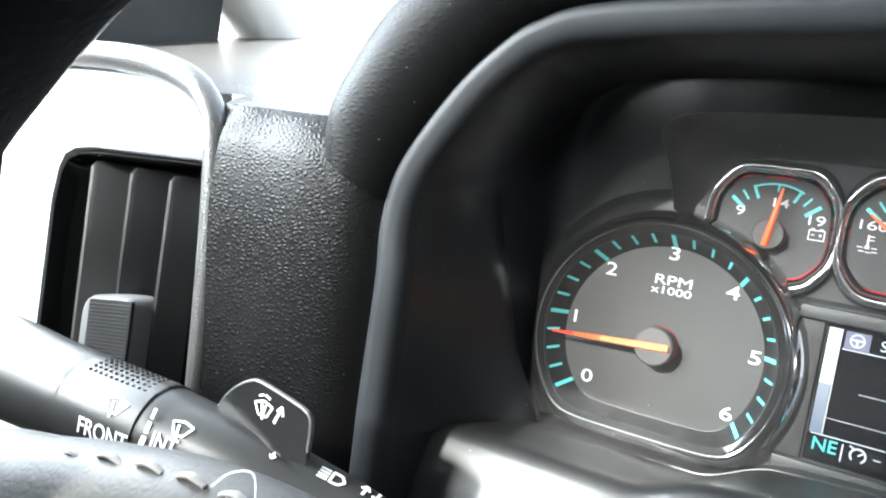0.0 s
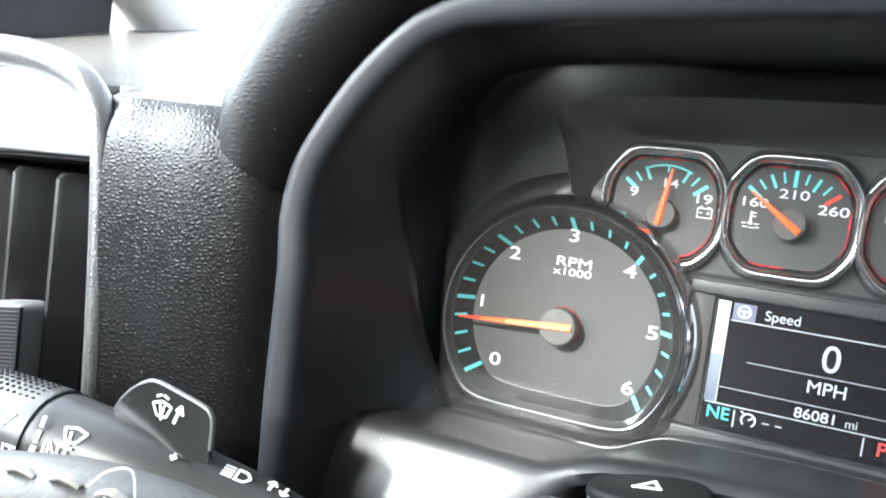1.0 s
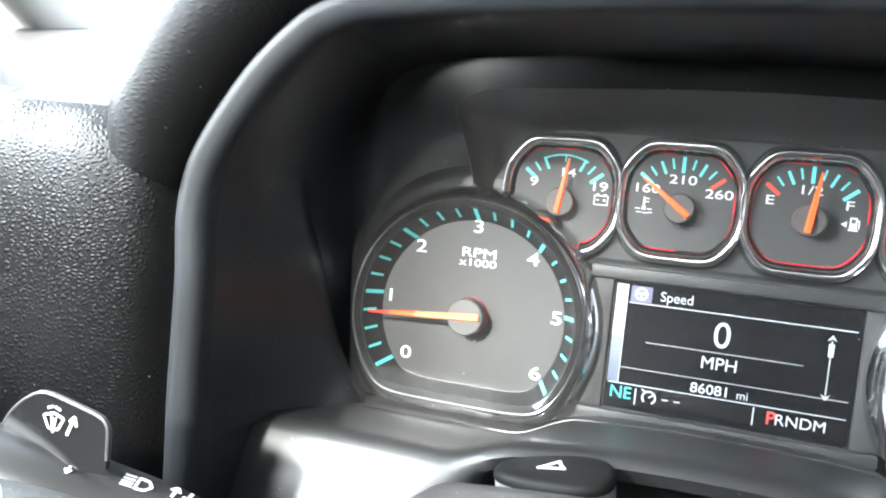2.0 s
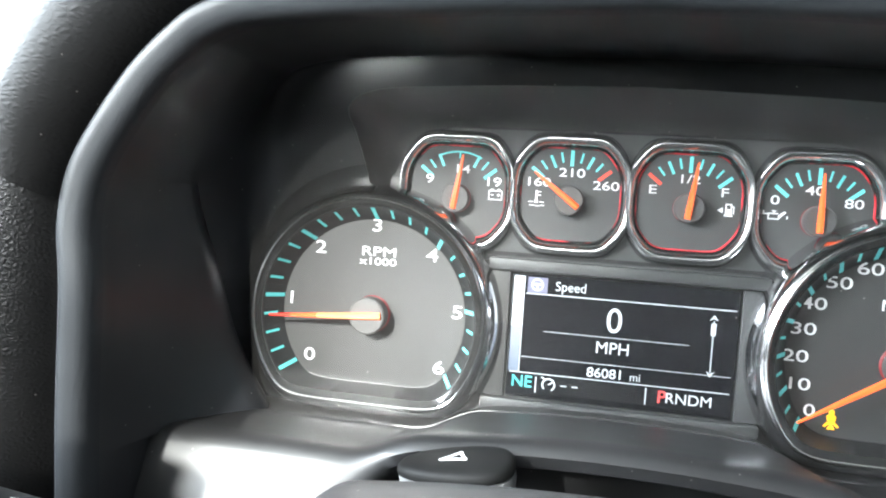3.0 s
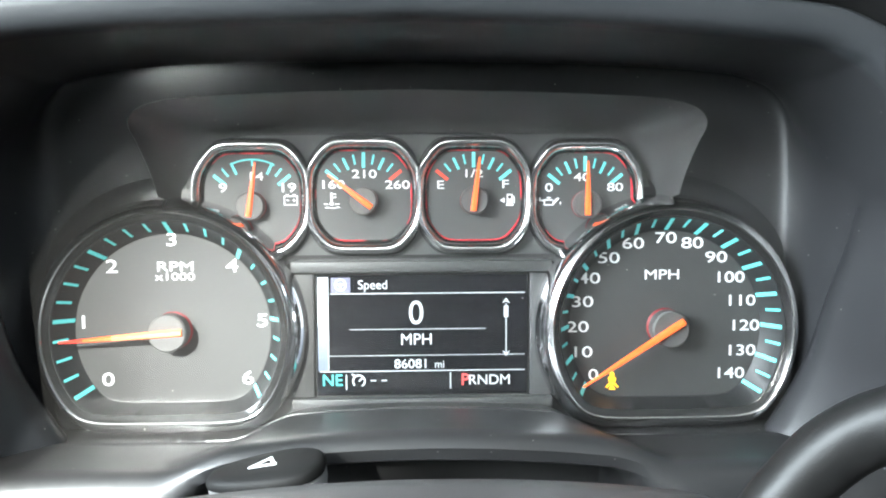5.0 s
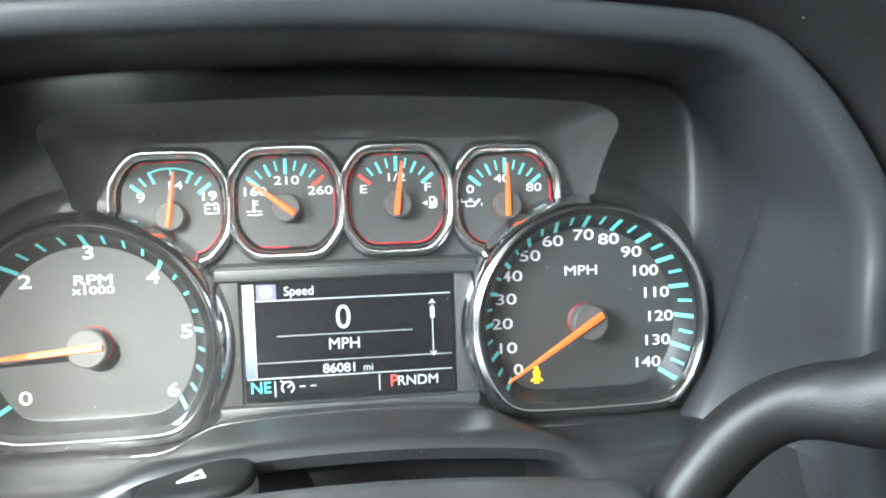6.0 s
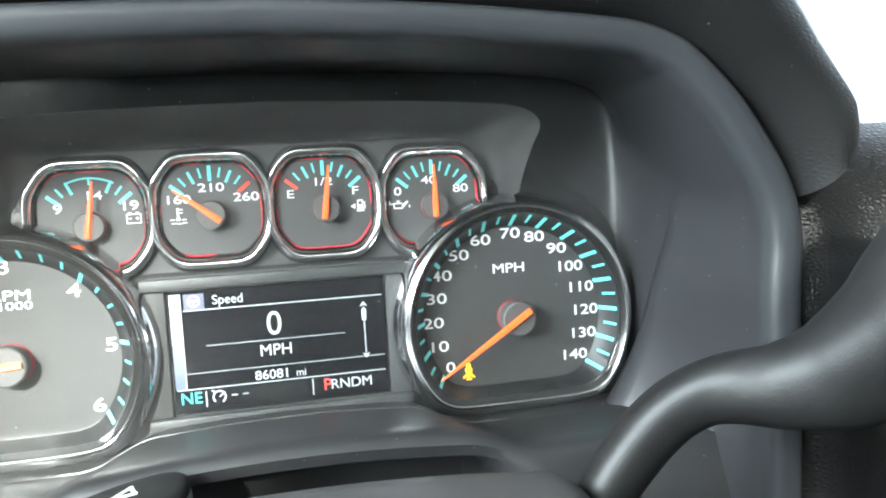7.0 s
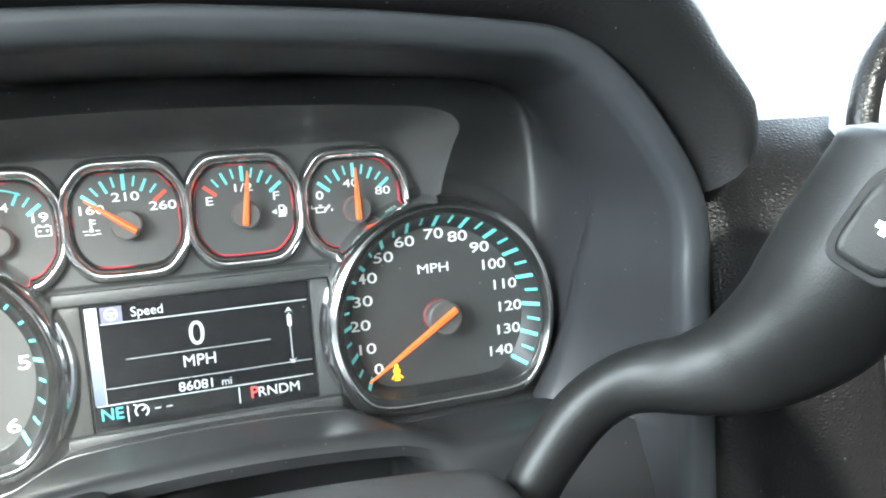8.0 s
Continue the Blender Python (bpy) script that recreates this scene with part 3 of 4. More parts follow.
writing("NE", -40.4, -20.3, 5.0, Y - 0.1, LITTEAL, display, "letter", 1.0, 0.06)
screen_block("rule", -34.4, -33.9, -24.5, -17.6, LIT)
screen_block("rule", 12.2, 12.7, -24.5, -17.2, LIT)
writing("P", 19.0, -20.7, 5.2, Y - 0.1, LITRED, display, "letter", 1.0, 0.08)
writing("RNDM", 30.0, -20.8, 4.4, Y - 0.1, LIT, display, "letter", 1.04, 0.0)
screen_block("dash_mark", -23.4, -20.8, -20.7, -20.2, LIT)
screen_block("dash_mark", -18.6, -16.0, -20.7, -20.2, LIT)
bm = loft([[(-28.6 + r * math.cos(a), Y - d, -20.6 + r * math.sin(a)) for a in [radians(-60 + 24 * k) for k in range(13)]] for r, d in ((3.0, 0), (3.0, 0.1), (2.3, 0.1), (2.3, 0))], closed=False)
bar(-28.6, -20.6, -26.6, -19.0, 0.6, Y, bm=bm)
bar(-31.8, -17.4, -30.0, -18.4, 0.6, Y, bm=bm)
part("cruise_sign", bm, LIT, display)
screen_block("scroll_line", 37.4, 37.8, -8.0, 14.0, LIT)
screen_block("scroll_thumb", 36.6, 38.6, 7.6, 12.8, LIT)
part("scroll_arrow", plate([(35.8, 13.8), (37.6, 16.4), (39.4, 13.8), (37.6, 14.8)], Y - 0.1, Y), LIT, display)
part("scroll_arrow", plate([(35.8, -7.4), (37.6, -10.0), (39.4, -7.4), (37.6, -8.4)], Y - 0.1, Y), LIT, display)


# ---- cluster hood ----
def ease(u):
    u = min(1.0, max(0.0, u))
    return u * u * (3 - 2 * u)


# half outline of the hood's front rim, from the foot up to the middle: x, z
HALF = [(191, -150), (192, -66), (193.5, -25), (194, 18), (195.5, 40), (193, 58), (185.5, 74), (171, 95), (156, 110), (145, 117), (126, 122.5), (76, 126), (0, 128.5)]


def arch(half, steps=10):
    pts = [tuple(p[:2]) for p in smooth_path(half, steps)]
    return pts + [(-x, z) for x, z in reversed(pts[:-1])]


# the passenger's side of the rim stands a little further in
RIMLINE = [(x * 0.981 if x > 0 else x, z - 1.2 * ease((x - 40) / 80)) for x, z in arch(HALF)]


def inward(line, d):
    """The arch drawn in by d towards its inside."""
    out = []
    for i, (x, z) in enumerate(line):
        x0, z0 = line[max(i - 1, 0)]
        x1, z1 = line[min(i + 1, len(line) - 1)]
        t = Vector((x1 - x0, z1 - z0)).normalized()
        out.append((x - t.y * d, z + t.x * d))
    return out


def at_depth(line, y, sx=1.0, z_mid=0.0, sz=1.0):
    return [(x * sx, y, z_mid + (z - z_mid) * sz) for x, z in line]


hood = thing("cluster_hood", "black hood with a satin grey rim over the instrument cluster", "cluster hood", at=(0, 0, -1.6))
RIM_CUT = [(-1.0, -90), (-0.9, -97), (-0.5, -99.6), (0.4, -101.2), (1.6, -102.0), (4.5, -101.6), (6.8, -101.1), (8.5, -100.4), (9.8, -99.3), (10.7, -97.7), (11.2, -95.6), (11.3, -92.0)]
part("rim", loft([at_depth(inward(RIMLINE, d), y) for d, y in RIM_CUT], closed=False), RIM, hood, "satin grey rim of the hood", 80)
# outline of the flat back of the hood, which the side walls and the roof meet in a rounded crease
BACKLINE = arch([(164, -150), (165, -66), (166, -25), (166.5, 18), (166.5, 50), (166.5, 74), (166, 90), (164, 101), (158, 110), (148, 115.5), (126, 119.5), (75, 122), (0, 123)])


def shell_ring(u, y, d=0.0):
    a, b = inward(RIMLINE, 11.2), inward(BACKLINE, d) if d else BACKLINE
    return [(p[0] + (q[0] - p[0]) * u, y, p[1] + (q[1] - p[1]) * u) for p, q in zip(a, b)]


part("inner_shell", loft([shell_ring(u, y, d) for u, y, d in ((0, -95, 0), (0.0, -80, 0), (0.08, -55, 0), (0.24, -35, 0), (0.48, -20, 0), (0.72, -10, 0), (0.88, -4.5, 0), (1, -1.0, 0.4), (1, 0.8, 2.0), (1, 1.9, 4.5), (1, 2.3, 8.0), (1, 2.5, 20.0))], closed=False), SHELL, hood, "black inner wall of the hood", 80)
part("back_wall", plate([(-156, -150), (-156, 84), (-140, 106), (-100, 112), (100, 112), (140, 106), (156, 84), (156, -150)], 2.6, 9), SHELL, hood)
# side walls that swell inwards towards the foot of each dial and end at a curved edge
SIDE_LINE = {s: sorted((z, s * x) for x, z in inward(RIMLINE, 11.2) if s * x > 150 and z < 80) for s in (-1, 1)}


def wall_x(y, z, s):
    """Where the hood's inner side wall stands at the depth y and the height z."""
    u = float(np.interp(-y, (-1, 4.5, 10, 20, 35, 55, 80, 95), (1, 0.88, 0.72, 0.48, 0.24, 0.08, 0, 0)))
    near = float(np.interp(z, [p[0] for p in SIDE_LINE[s]], [p[1] for p in SIDE_LINE[s]]))
    return near + (166 - near) * u


# height, depth of the edge, how far the edge stands in from the wall
SWELL = smooth_path([(58, -40, 0.1), (46, -35, 1.6), (30, -30, 3.0), (13, -25, 3.8), (-6, -21, 6.6), (-24, -18, 13), (-42, -16, 22.5)], 5)
for s in (-1, 1):
    rows = [[(s * (wall_x(y, z, s) - inset + 3), y + 8, z) for z, y, inset in SWELL]]
    for k in range(11):
        d = k / 10
        row = []
        for z, y, inset in SWELL:
            q = y + (-86 - y) * d
            row.append((s * (wall_x(q, z, s) - inset * (1 - d) ** 2 - 0.15), q, z))
        rows.append(row)
    part("side_wing", loft(rows, closed=False), SHELL, hood, "black side wall running in to the dial", 70)
# smoked visor: a scoop that flares from the edge of the face plate out towards the driver
SCOOP = [((104, 56), (110.5, 62)), ((103.4, 64), (112.5, 72)), ((100.5, 72), (115.2, 83)), ((96.5, 78.5), (117.6, 89)), ((92.5, 83.5), (117.2, 93.5)), ((88, 87), (113.8, 97)), ((82, 88.8), (107.5, 99.4)), ((70, 89.6), (95, 101.2)), ((40, 90), (56, 103.2)), ((0, 90.2), (0, 104.5))]
SCOOP = [tuple(r) for r in smooth_path([(*p, *q) for p, q in SCOOP], 4)]
SCOOP += [(-x0, z0, -x1, z1) for x0, z0, x1, z1 in reversed(SCOOP[:-1])]


def scoop_ring(w, y, grow=0.0):
    out = []
    for x0, z0, x1, z1 in SCOOP:
        x, z = x0 + (x1 - x0) * w, z0 + (z1 - z0) * w
        depth = 0.6 + 0.4 * ease((z1 - 62) / 32)
        out.append((x * (1 + grow / 110), 1.2 + (y - 1.2) * depth, z + 1.6 + grow))
    return out


part("visor_panel", loft([scoop_ring(w, 1.2 - 29 * w ** 1.7) for w in (0, 0.12, 0.3, 0.5, 0.7, 0.86, 0.96)] + [scoop_ring(1.0, -27.8), scoop_ring(1.0, -27.6, 0.3), scoop_ring(1.0, 2.0, 0.8)], closed=False), VISOR, hood, "smoked scooped panel above the small gauges", 60)
# padded cover over the hood, ending at a curved seam on either side
def resample(line, n=80):
    run = [0.0]
    for a, b in zip(line, line[1:]):
        run.append(run[-1] + math.dist(a, b))
    at = [run[-1] * k / (n - 1) for k in range(n)]
    return list(zip(np.interp(at, run, [p[0] for p in line]), np.interp(at, run, [p[1] for p in line])))


NEAR = resample([p for p in inward(RIMLINE, -1.0) if p[1] > 48])
WIDE = resample(arch([(224, 64), (227, 72), (227.5, 84), (222, 96), (213, 112), (200, 128), (178, 142), (140, 151), (75, 157), (0, 159)], 8))


def cover_ring(u, y, lift=0.0, out=1.0):
    ring = []
    for (a, b), (c, d) in zip(NEAR, WIDE):
        x, z = a + (c - a) * u, b + (d - b) * u
        if x > 0:
            # the end beside the gear lever sits a little higher and closer in
            x -= 10 * ease((150 - z) / 45) * min(1.0, max(0.0, u) * 1.6)
            z += 8 * ease((118 - z) / 45)
        ring.append((x * out, y, z + lift))
    return ring


part("padded_cover", loft([cover_ring(-0.05, -95), cover_ring(0.0, -100.5), cover_ring(0.1, -106), cover_ring(0.3, -111.5), cover_ring(0.55, -113), cover_ring(0.78, -110), cover_ring(0.93, -103), cover_ring(1.0, -92), cover_ring(1.04, -60, 6), cover_ring(1.03, 0, 16), cover_ring(0.9, 100, 30), cover_ring(0.3, 210, 40)], closed=False), COVER, hood, "padded grained cover of the hood")

# ---- shelf under the dials and the arch over the column ----
def shelf_profile(x):
    """Rows of y, z from the dials towards the driver at the place x."""
    a = abs(x)
    out = ease((a - 72) / 26)

    def rise(y):
        w = 82 + (-12 - y) * 0.38
        return 9.0 * ease((w - a) / 30) + 4.5 * max(0.0, 1 - (a / 75) ** 2)

    lip = -60.0
    rows = [(8, -41.5 + rise(8) * 0.9), (-6, -41.5 + rise(-6) * 0.9)]
    # a narrow gap at the foot of the clear cover
    foot, deep = -41.5 + rise(-18) * 0.97, 3.5 * ease((104 - a) / 20)
    rows += [(-17.2, foot), (-17.6, foot - deep * 0.3), (-17.8, foot - deep), (-19.2, foot - deep), (-19.4, foot), (-20.2, foot + 0.25), (-25, -41.5 + rise(-25)), (-42, -41.2 + rise(-42))]
    top = -40.8 + rise(lip)
    rows += [(lip + 7, top + 0.2), (lip + 2.5, top - 0.4), (lip - 0.6, top - 2.2), (lip - 2.4, top - 4.8)]
    ends = [(lip - 4.4, top - 9), (lip - 8.6, top - 18), (lip - 14.5, top - 31), (lip - 30, -150)]
    under = [(lip - 1.0, top - 9.5), (lip + 6, top - 12), (lip + 25, top - 16), (lip + 35, -90)]
    return rows + [(p[0] * out + q[0] * (1 - out), p[1] * out + q[1] * (1 - out)) for p, q in zip(ends, under)]


xs = [-188 + 376 * k / 94 for k in range(95)]
solid("lower_cluster_trim", loft([[(x, y, z) for y, z in shelf_profile(x)] for x in xs], closed=False), SHELF, "black plastic shelf under the dials arching over the steering column", "dashboard trim")

# ---- dashboard: grained panels either side of the hood, top, vents ----
PROFILE = smooth_path([(320, 205), (200, 172), (60, 129), (-40, 99), (-80, 87), (-97, 79.5), (-105, 69), (-107.5, 52), (-107.5, 10), (-106, -50), (-103, -150), (-90, -260)], 4)
ROUNDER = smooth_path([(320, 205), (200, 172), (60, 129), (-20, 105), (-46, 94.5), (-64, 83), (-78, 69), (-89, 52.5), (-97.5, 34), (-103.5, 12), (-106, -50), (-103, -150), (-90, -260)], 4)
dash = thing("dashboard", "black grained soft dashboard with padded panels beside the hood", "dashboard", at=(0, 0, -3))
for s in (-1, 1):
    rings = []
    for k in range(17 if s < 0 else 20):
        x = 186 + ((277 if s < 0 else 258) - 186) * min(k, 12) / 12 + 9.0 * max(0, k - 12)
        sag = 3.0 * math.sin(math.pi * min(k, 12) / 12) if s > 0 else 0.0
        tuck = 12.0 * ease((208 - x) / 18)
        # the driver's panel bulges, the other turns a little towards the driver
        tuck += (12.0 * (max(0.0, 240 - x) / 54) ** 1.5 - 2.0 * ease((x - 254) / 24)) if s < 0 else -10.0 * ease((x - 210) / 48)
        # past the vent's edge the skin drops back behind the vent
        back = -200.0 if x < (278 if s < 0 else 259) else (-101.0 if s < 0 and x < 287 else -88.0)
        rings.append([(s * x, max(y + (sag + tuck) * ease((-45 - y) / 50), -34.0 if s < 0 and back > -110 and z < 72 else back), z + (6 if s > 0 else 0)) for y, z in (PROFILE if s < 0 else ROUNDER)])
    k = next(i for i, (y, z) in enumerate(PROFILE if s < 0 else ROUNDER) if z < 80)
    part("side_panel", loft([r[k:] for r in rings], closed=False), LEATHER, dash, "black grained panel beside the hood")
    # the skylit tone is put into the colour above this row
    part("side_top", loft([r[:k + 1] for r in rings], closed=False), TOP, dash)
DEEP = ((330, 206), (200, 170), (60, 127), (-40, 97), (-92, 82), (-92, 60))
for x0, x1 in ((-760, -312), (315, 1240)):
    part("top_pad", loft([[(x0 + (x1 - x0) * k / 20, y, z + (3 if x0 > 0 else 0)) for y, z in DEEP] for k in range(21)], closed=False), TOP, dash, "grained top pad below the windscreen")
part("top_pad", loft([[(-290 + 29 * k, y, z) for y, z in ((330, 206), (250, 185), (186, 165), (186, 100))] for k in range(21)], closed=False), LEATHER, dash)
part("lower_panel", box(-600, 1300, -80, -70, -800, -150), SHROUD, dash)


def air_vent(s):
    v = thing("air_vent", "air vent with black upright slats in a wide silver surround", "air vent", "dashboard air vents", at=(0, 0, -3))
    path = [(s * x, y, z, 6.5 if z > 80 else 5.6, 6.4) for x, y, z in ((-500, -92, 93), (-428, -98, 95), (-380, -100, 96), (-336, -101, 94), (-306, -102, 87), (-290, -103, 76), (-283, -104, 62), (-280, -104, 42), (-277, -104, 8), (-275, -104, -22), (-274, -103, -60), (-274, -100, -150))]
    if s < 0:
        # this vent's edge climbs higher than the other's
        path = [(x, -110, z, 6.0, 6.0) for x, z in ((470, 150), (400, 146), (352, 136), (322, 122), (305, 106), (295, 94), (290, 82), (287, 66), (285.5, 26), (286, -13), (289, -60), (296, -150))]
    # only the driver's vent edge has the window light in its colour
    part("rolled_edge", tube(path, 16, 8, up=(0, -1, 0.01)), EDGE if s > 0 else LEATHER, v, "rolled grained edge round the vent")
    if s < 0:
        part("lip", tube([(x + 8.5, -108, z - 6, 2.2, 2.2) for x, y, z, a, b in path], 12, 8, up=(0, -1, 0.01)), SILVER, v, "pale lip inside the grained edge")
    outer = [(-460, -150), (-458, 60), (-452, 86), (-440, 91), (-380, 91), (-335, 86), (-305, 77), (-294, 62), (-292, 55)]
    if s < 0:
        outer = [(-460, -150), (-458, 90), (-450, 134), (-430, 141), (-380, 137), (-340, 125), (-318, 108), (-304, 86), (-298, 55)]
    inner = [(-407, -150), (-406, 20), (-403, 38), (-399, 45), (-391, 49), (-376, 51), (-330, 53), (-302, 54), (-296, 54)]
    part("surround", loft([[(s * x, -80, z) for x, z in outer], [(s * x, -95, z) for x, z in outer], [(s * x, -99, z) for x, z in [(a * 0.5 + c * 0.5, b * 0.6 + d * 0.4) for (a, b), (c, d) in zip(outer, inner)]], [(s * x, -97, z) for x, z in inner], [(s * x, -93, z - 1.5) for x, z in inner], [(s * x, -70, z - 2.5) for x, z in inner]], closed=False), SILVER, v, "wide silver painted surround")
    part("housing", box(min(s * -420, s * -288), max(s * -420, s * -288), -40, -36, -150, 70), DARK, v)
    part("inner_frame", loft([[(s * x, y, z - d) for x, z in inner + [(-295, -150)]] for y, d in ((-94, 1.6), (-95, 3.0), (-88, 4.5), (-42, 6))], closed=False), GLOSS, v, "black inner frame")
    for x in (-386.5, -355.5, -326.5):
        prof = [(0, -90), (1.6, -89.6), (3.0, -87.5), (21, -60), (19.5, -58.5), (18, -60), (-0.6, -86.5), (-0.8, -89)]
        rings = [[(s * (x + a * 1.0), y + (0 if abs(z - 45) > 1 else 3), z) for a, y in prof] for z in (44, 41, 0, -60, -140)]
        part("slat", loft(rings, cap0=True, cap1=True), SLAT, v, "upright black slat")
    if s < 0:
        part("side_trim", box(287, 356, -97, -60, -150, 50, 1.0), DARK, v, "black upright trim beside the slats")
        part("trim_edge", box(317, 319.5, -98.6, -96.5, -150, 50, 0.6), RIM, v, "thin grey edge of the trim")
        return v
    # slide tab: a rounded grey block whose pad is ribbed
    def tab_ring(grow, y):
        out = []
        for k in range(32):
            c, d = math.cos(2 * math.pi * k / 32), math.sin(2 * math.pi * k / 32)
            x = -346 + (19.5 + grow) * math.copysign(abs(c) ** 0.35, c)
            out.append((x, y, -43 + (25 + grow) * math.copysign(abs(d) ** 0.35, d) + (x + 346) * 0.16))
        return out
    tabb = part("slide_tab", loft([tab_ring(0, -86), tab_ring(0, -98), tab_ring(-1.2, -100.6), tab_ring(-3.0, -101.4)], cap0=True, cap1=True), TABGREY, v, "grey sliding tab with a ribbed black pad")
    for k in range(26):
        z = -68 + 1.75 * k
        part("rib", loft([[(-357, -101.2, z), (-357, -102.2, z + 0.45), (-357, -101.2, z + 0.9)], [(-328, -101.2, z + 4.6), (-328, -102.2, z + 5.05), (-328, -101.2, z + 5.5)]], cap0=True, cap1=True), STALK, tabb)
    part("pad", loft([[(-358, y, -71), (-358, y, -22), (-327, y, -17), (-327, y, -66)] for y in (-100, -101.7)], cap0=True, cap1=True), STALK, tabb, "black pad between the ribs")
    return v


air_vent(1)
air_vent(-1).matrix_world = CAR @ Matrix.Translation((-0.027, 0, 0.005))

# ---- steering column ----
shroud = thing("steering_column", "dark plastic steering column shroud with a hazard button on top", "steering column", at=(0.6, 0, -2.2))
def crown(y, half, top_z, drop):
    """A section of the shroud at the depth y: a gently arched top with rounded shoulders."""
    pts = []
    for k in range(-20, 21):
        u = k / 20
        x = half * math.sin(u * math.pi / 2 * 0.98)
        edge = max(0.0, abs(x) / half - 0.84) / 0.16
        pts.append((x, y, top_z - 0.0008 * x * x - 16 * (1 - math.sqrt(max(0.0, 1 - edge * edge)))))
    return pts + [(half * 1.01, y, top_z - drop), (0, y, top_z - drop * 1.1), (-half * 1.01, y, top_z - drop)]


part("shroud_body", loft([crown(-84, 86, -39.5, 60), crown(-96, 91, -34, 70), crown(-103, 94, -29.4, 76), crown(-110, 96, -24, 80), crown(-118, 97, -23.2, 84), crown(-132, 97, -24.8, 88), crown(-165, 94, -34, 90), crown(-205, 86, -50, 90)], cap0=True, cap1=True), SHROUD, shroud, "dusty dark grey shroud")
# hazard button: a rounded leaf-shaped cap that slopes down to one side
TIP = Matrix.Translation((-55, -80, -30.8)) @ pose(0, 0, 0, 5, -8, 0)


def leaf(r, z, n=40):
    out = []
    for k in range(n):
        a = 2 * math.pi * k / n
        ca, sa = math.cos(a), math.sin(a)
        x = 20.5 * math.copysign(abs(ca) ** 0.8, ca)
        out.append(TIP @ Vector((x * r, 12.5 * math.copysign(abs(sa) ** 0.8, sa) * r * (1 + 0.012 * x), z)))
    return out


button = part("hazard_button", loft([leaf(0.99, -2.0), leaf(1.0, -0.8), leaf(0.985, 0.4), leaf(0.94, 1.3), leaf(0.85, 1.9), leaf(0.5, 2.4), leaf(0.02, 2.5)], cap0=True, cap1=True), BUTTON, shroud, "black leaf-shaped hazard button")
part("button_base", loft([leaf(0.95, -9), leaf(0.98, -6), leaf(0.98, -2.6), leaf(0.9, -2.0)], cap0=True, cap1=True), SILVER, button, "pale satin base below the button")
bm = bmesh.new()
for a, b in (((-4.4, -2.2), (3.6, -2.0)), ((3.6, -2.0), (1.4, 3.4)), ((1.4, 3.4), (-4.4, -2.2))):
    u, v = Vector((*a, 2.5)), Vector((*b, 2.5))
    t = (v - u).normalized()
    s = t.cross(Vector((0, 0, 1))) * 0.55
    loft([[TIP @ (q + Vector((0, 0, h))) for q, h in ((e - s, 0), (e + s, 0), (e + s, 0.35), (e - s, 0.35))] for e in (u - t * 0.7, v + t * 0.7)], cap0=True, cap1=True, bm=bm)
part("triangle_sign", bm, WHITE, button, "white warning triangle")

# ---- turn signal stalk ----
stalk = thing("turn_signal_stalk", "black turn signal and wiper stalk with white symbols", "control stalk", at=(1.2, 0, -4))
AXIS = smooth_path([(-120, -126, -63, 10), (-150, -131, -55.5, 10.5), (-170, -136, -49.5, 11.5), (-203, -148, -42, 14), (-236, -155, -38.6, 16), (-275, -160.4, -36.8, 17)], 12)
part("arm", tube([(-120, -126, -63, 10, 10), (-150, -131, -55.5, 10.5, 10.5), (-170, -136, -49.5, 11.5, 11.5), (-203, -148, -42, 14, 14), (-230, -154, -39.2, 15.8, 15.8), (-235.4, -155, -38.8, 16.2, 16.2)], 40, 8), STALK, stalk)
part("joint", tube([(-234.6, -155, -38.8, 15.6, 15.6), (-237, -155.4, -38.6, 15.6, 15.6)], 36, 2), DARK, stalk)
ring = part("wiper_ring", tube([(-236.2, -155.2, -38.6, 16.3, 16.3), (-237.2, -155.4, -38.6, 16.9, 16.9), (-267.4, -159.4, -37.1, 17.2, 17.2), (-268.4, -159.5, -37.1, 16.8, 16.8)], 48, 4), STALK, stalk, "black wiper ring with a dotted grip")
part("joint", tube([(-268.0, -159.5, -37.1, 16.2, 16.2), (-270.0, -159.7, -37.0, 16.2, 16.2)], 36, 2), DARK, stalk)
part("end_knob", tube([(-269.2, -159.6, -37.0, 16.6, 16.6), (-270.4, -159.8, -37.0, 17.3, 17.3), (-290, -163, -35.6, 17.6, 17.6), (-312, -166, -34, 18.5, 18.5), (-338, -170, -32, 18, 18), (-346, -171, -31, 12, 12)], 48, 6), STALK, stalk)
PADDLE = [tuple(p) for p in smooth_path([(-216, -25), (-213.5, -20.5), (-209, -16), (-204, -12.9), (-199.5, -11.9), (-190, -13.4), (-180.5, -15.4), (-177.6, -17.2), (-176.6, -20), (-176.4, -28)], 4)]
paddle = part("washer_paddle", loft([[(x, y, z) for x, z in PADDLE + [(-176.4, -32), (-212, -36)]] for y in (-150.2, -148.4)], cap0=True, cap1=True), GLOSS, stalk, "thin black washer paddle")
part("edge", tube([(x, -149.4, z, 0.7, 1.0) for x, z in PADDLE], 8, 1, up=(0, -1, 0.01)), PADEDGE, paddle, "thin pale edge of the paddle")


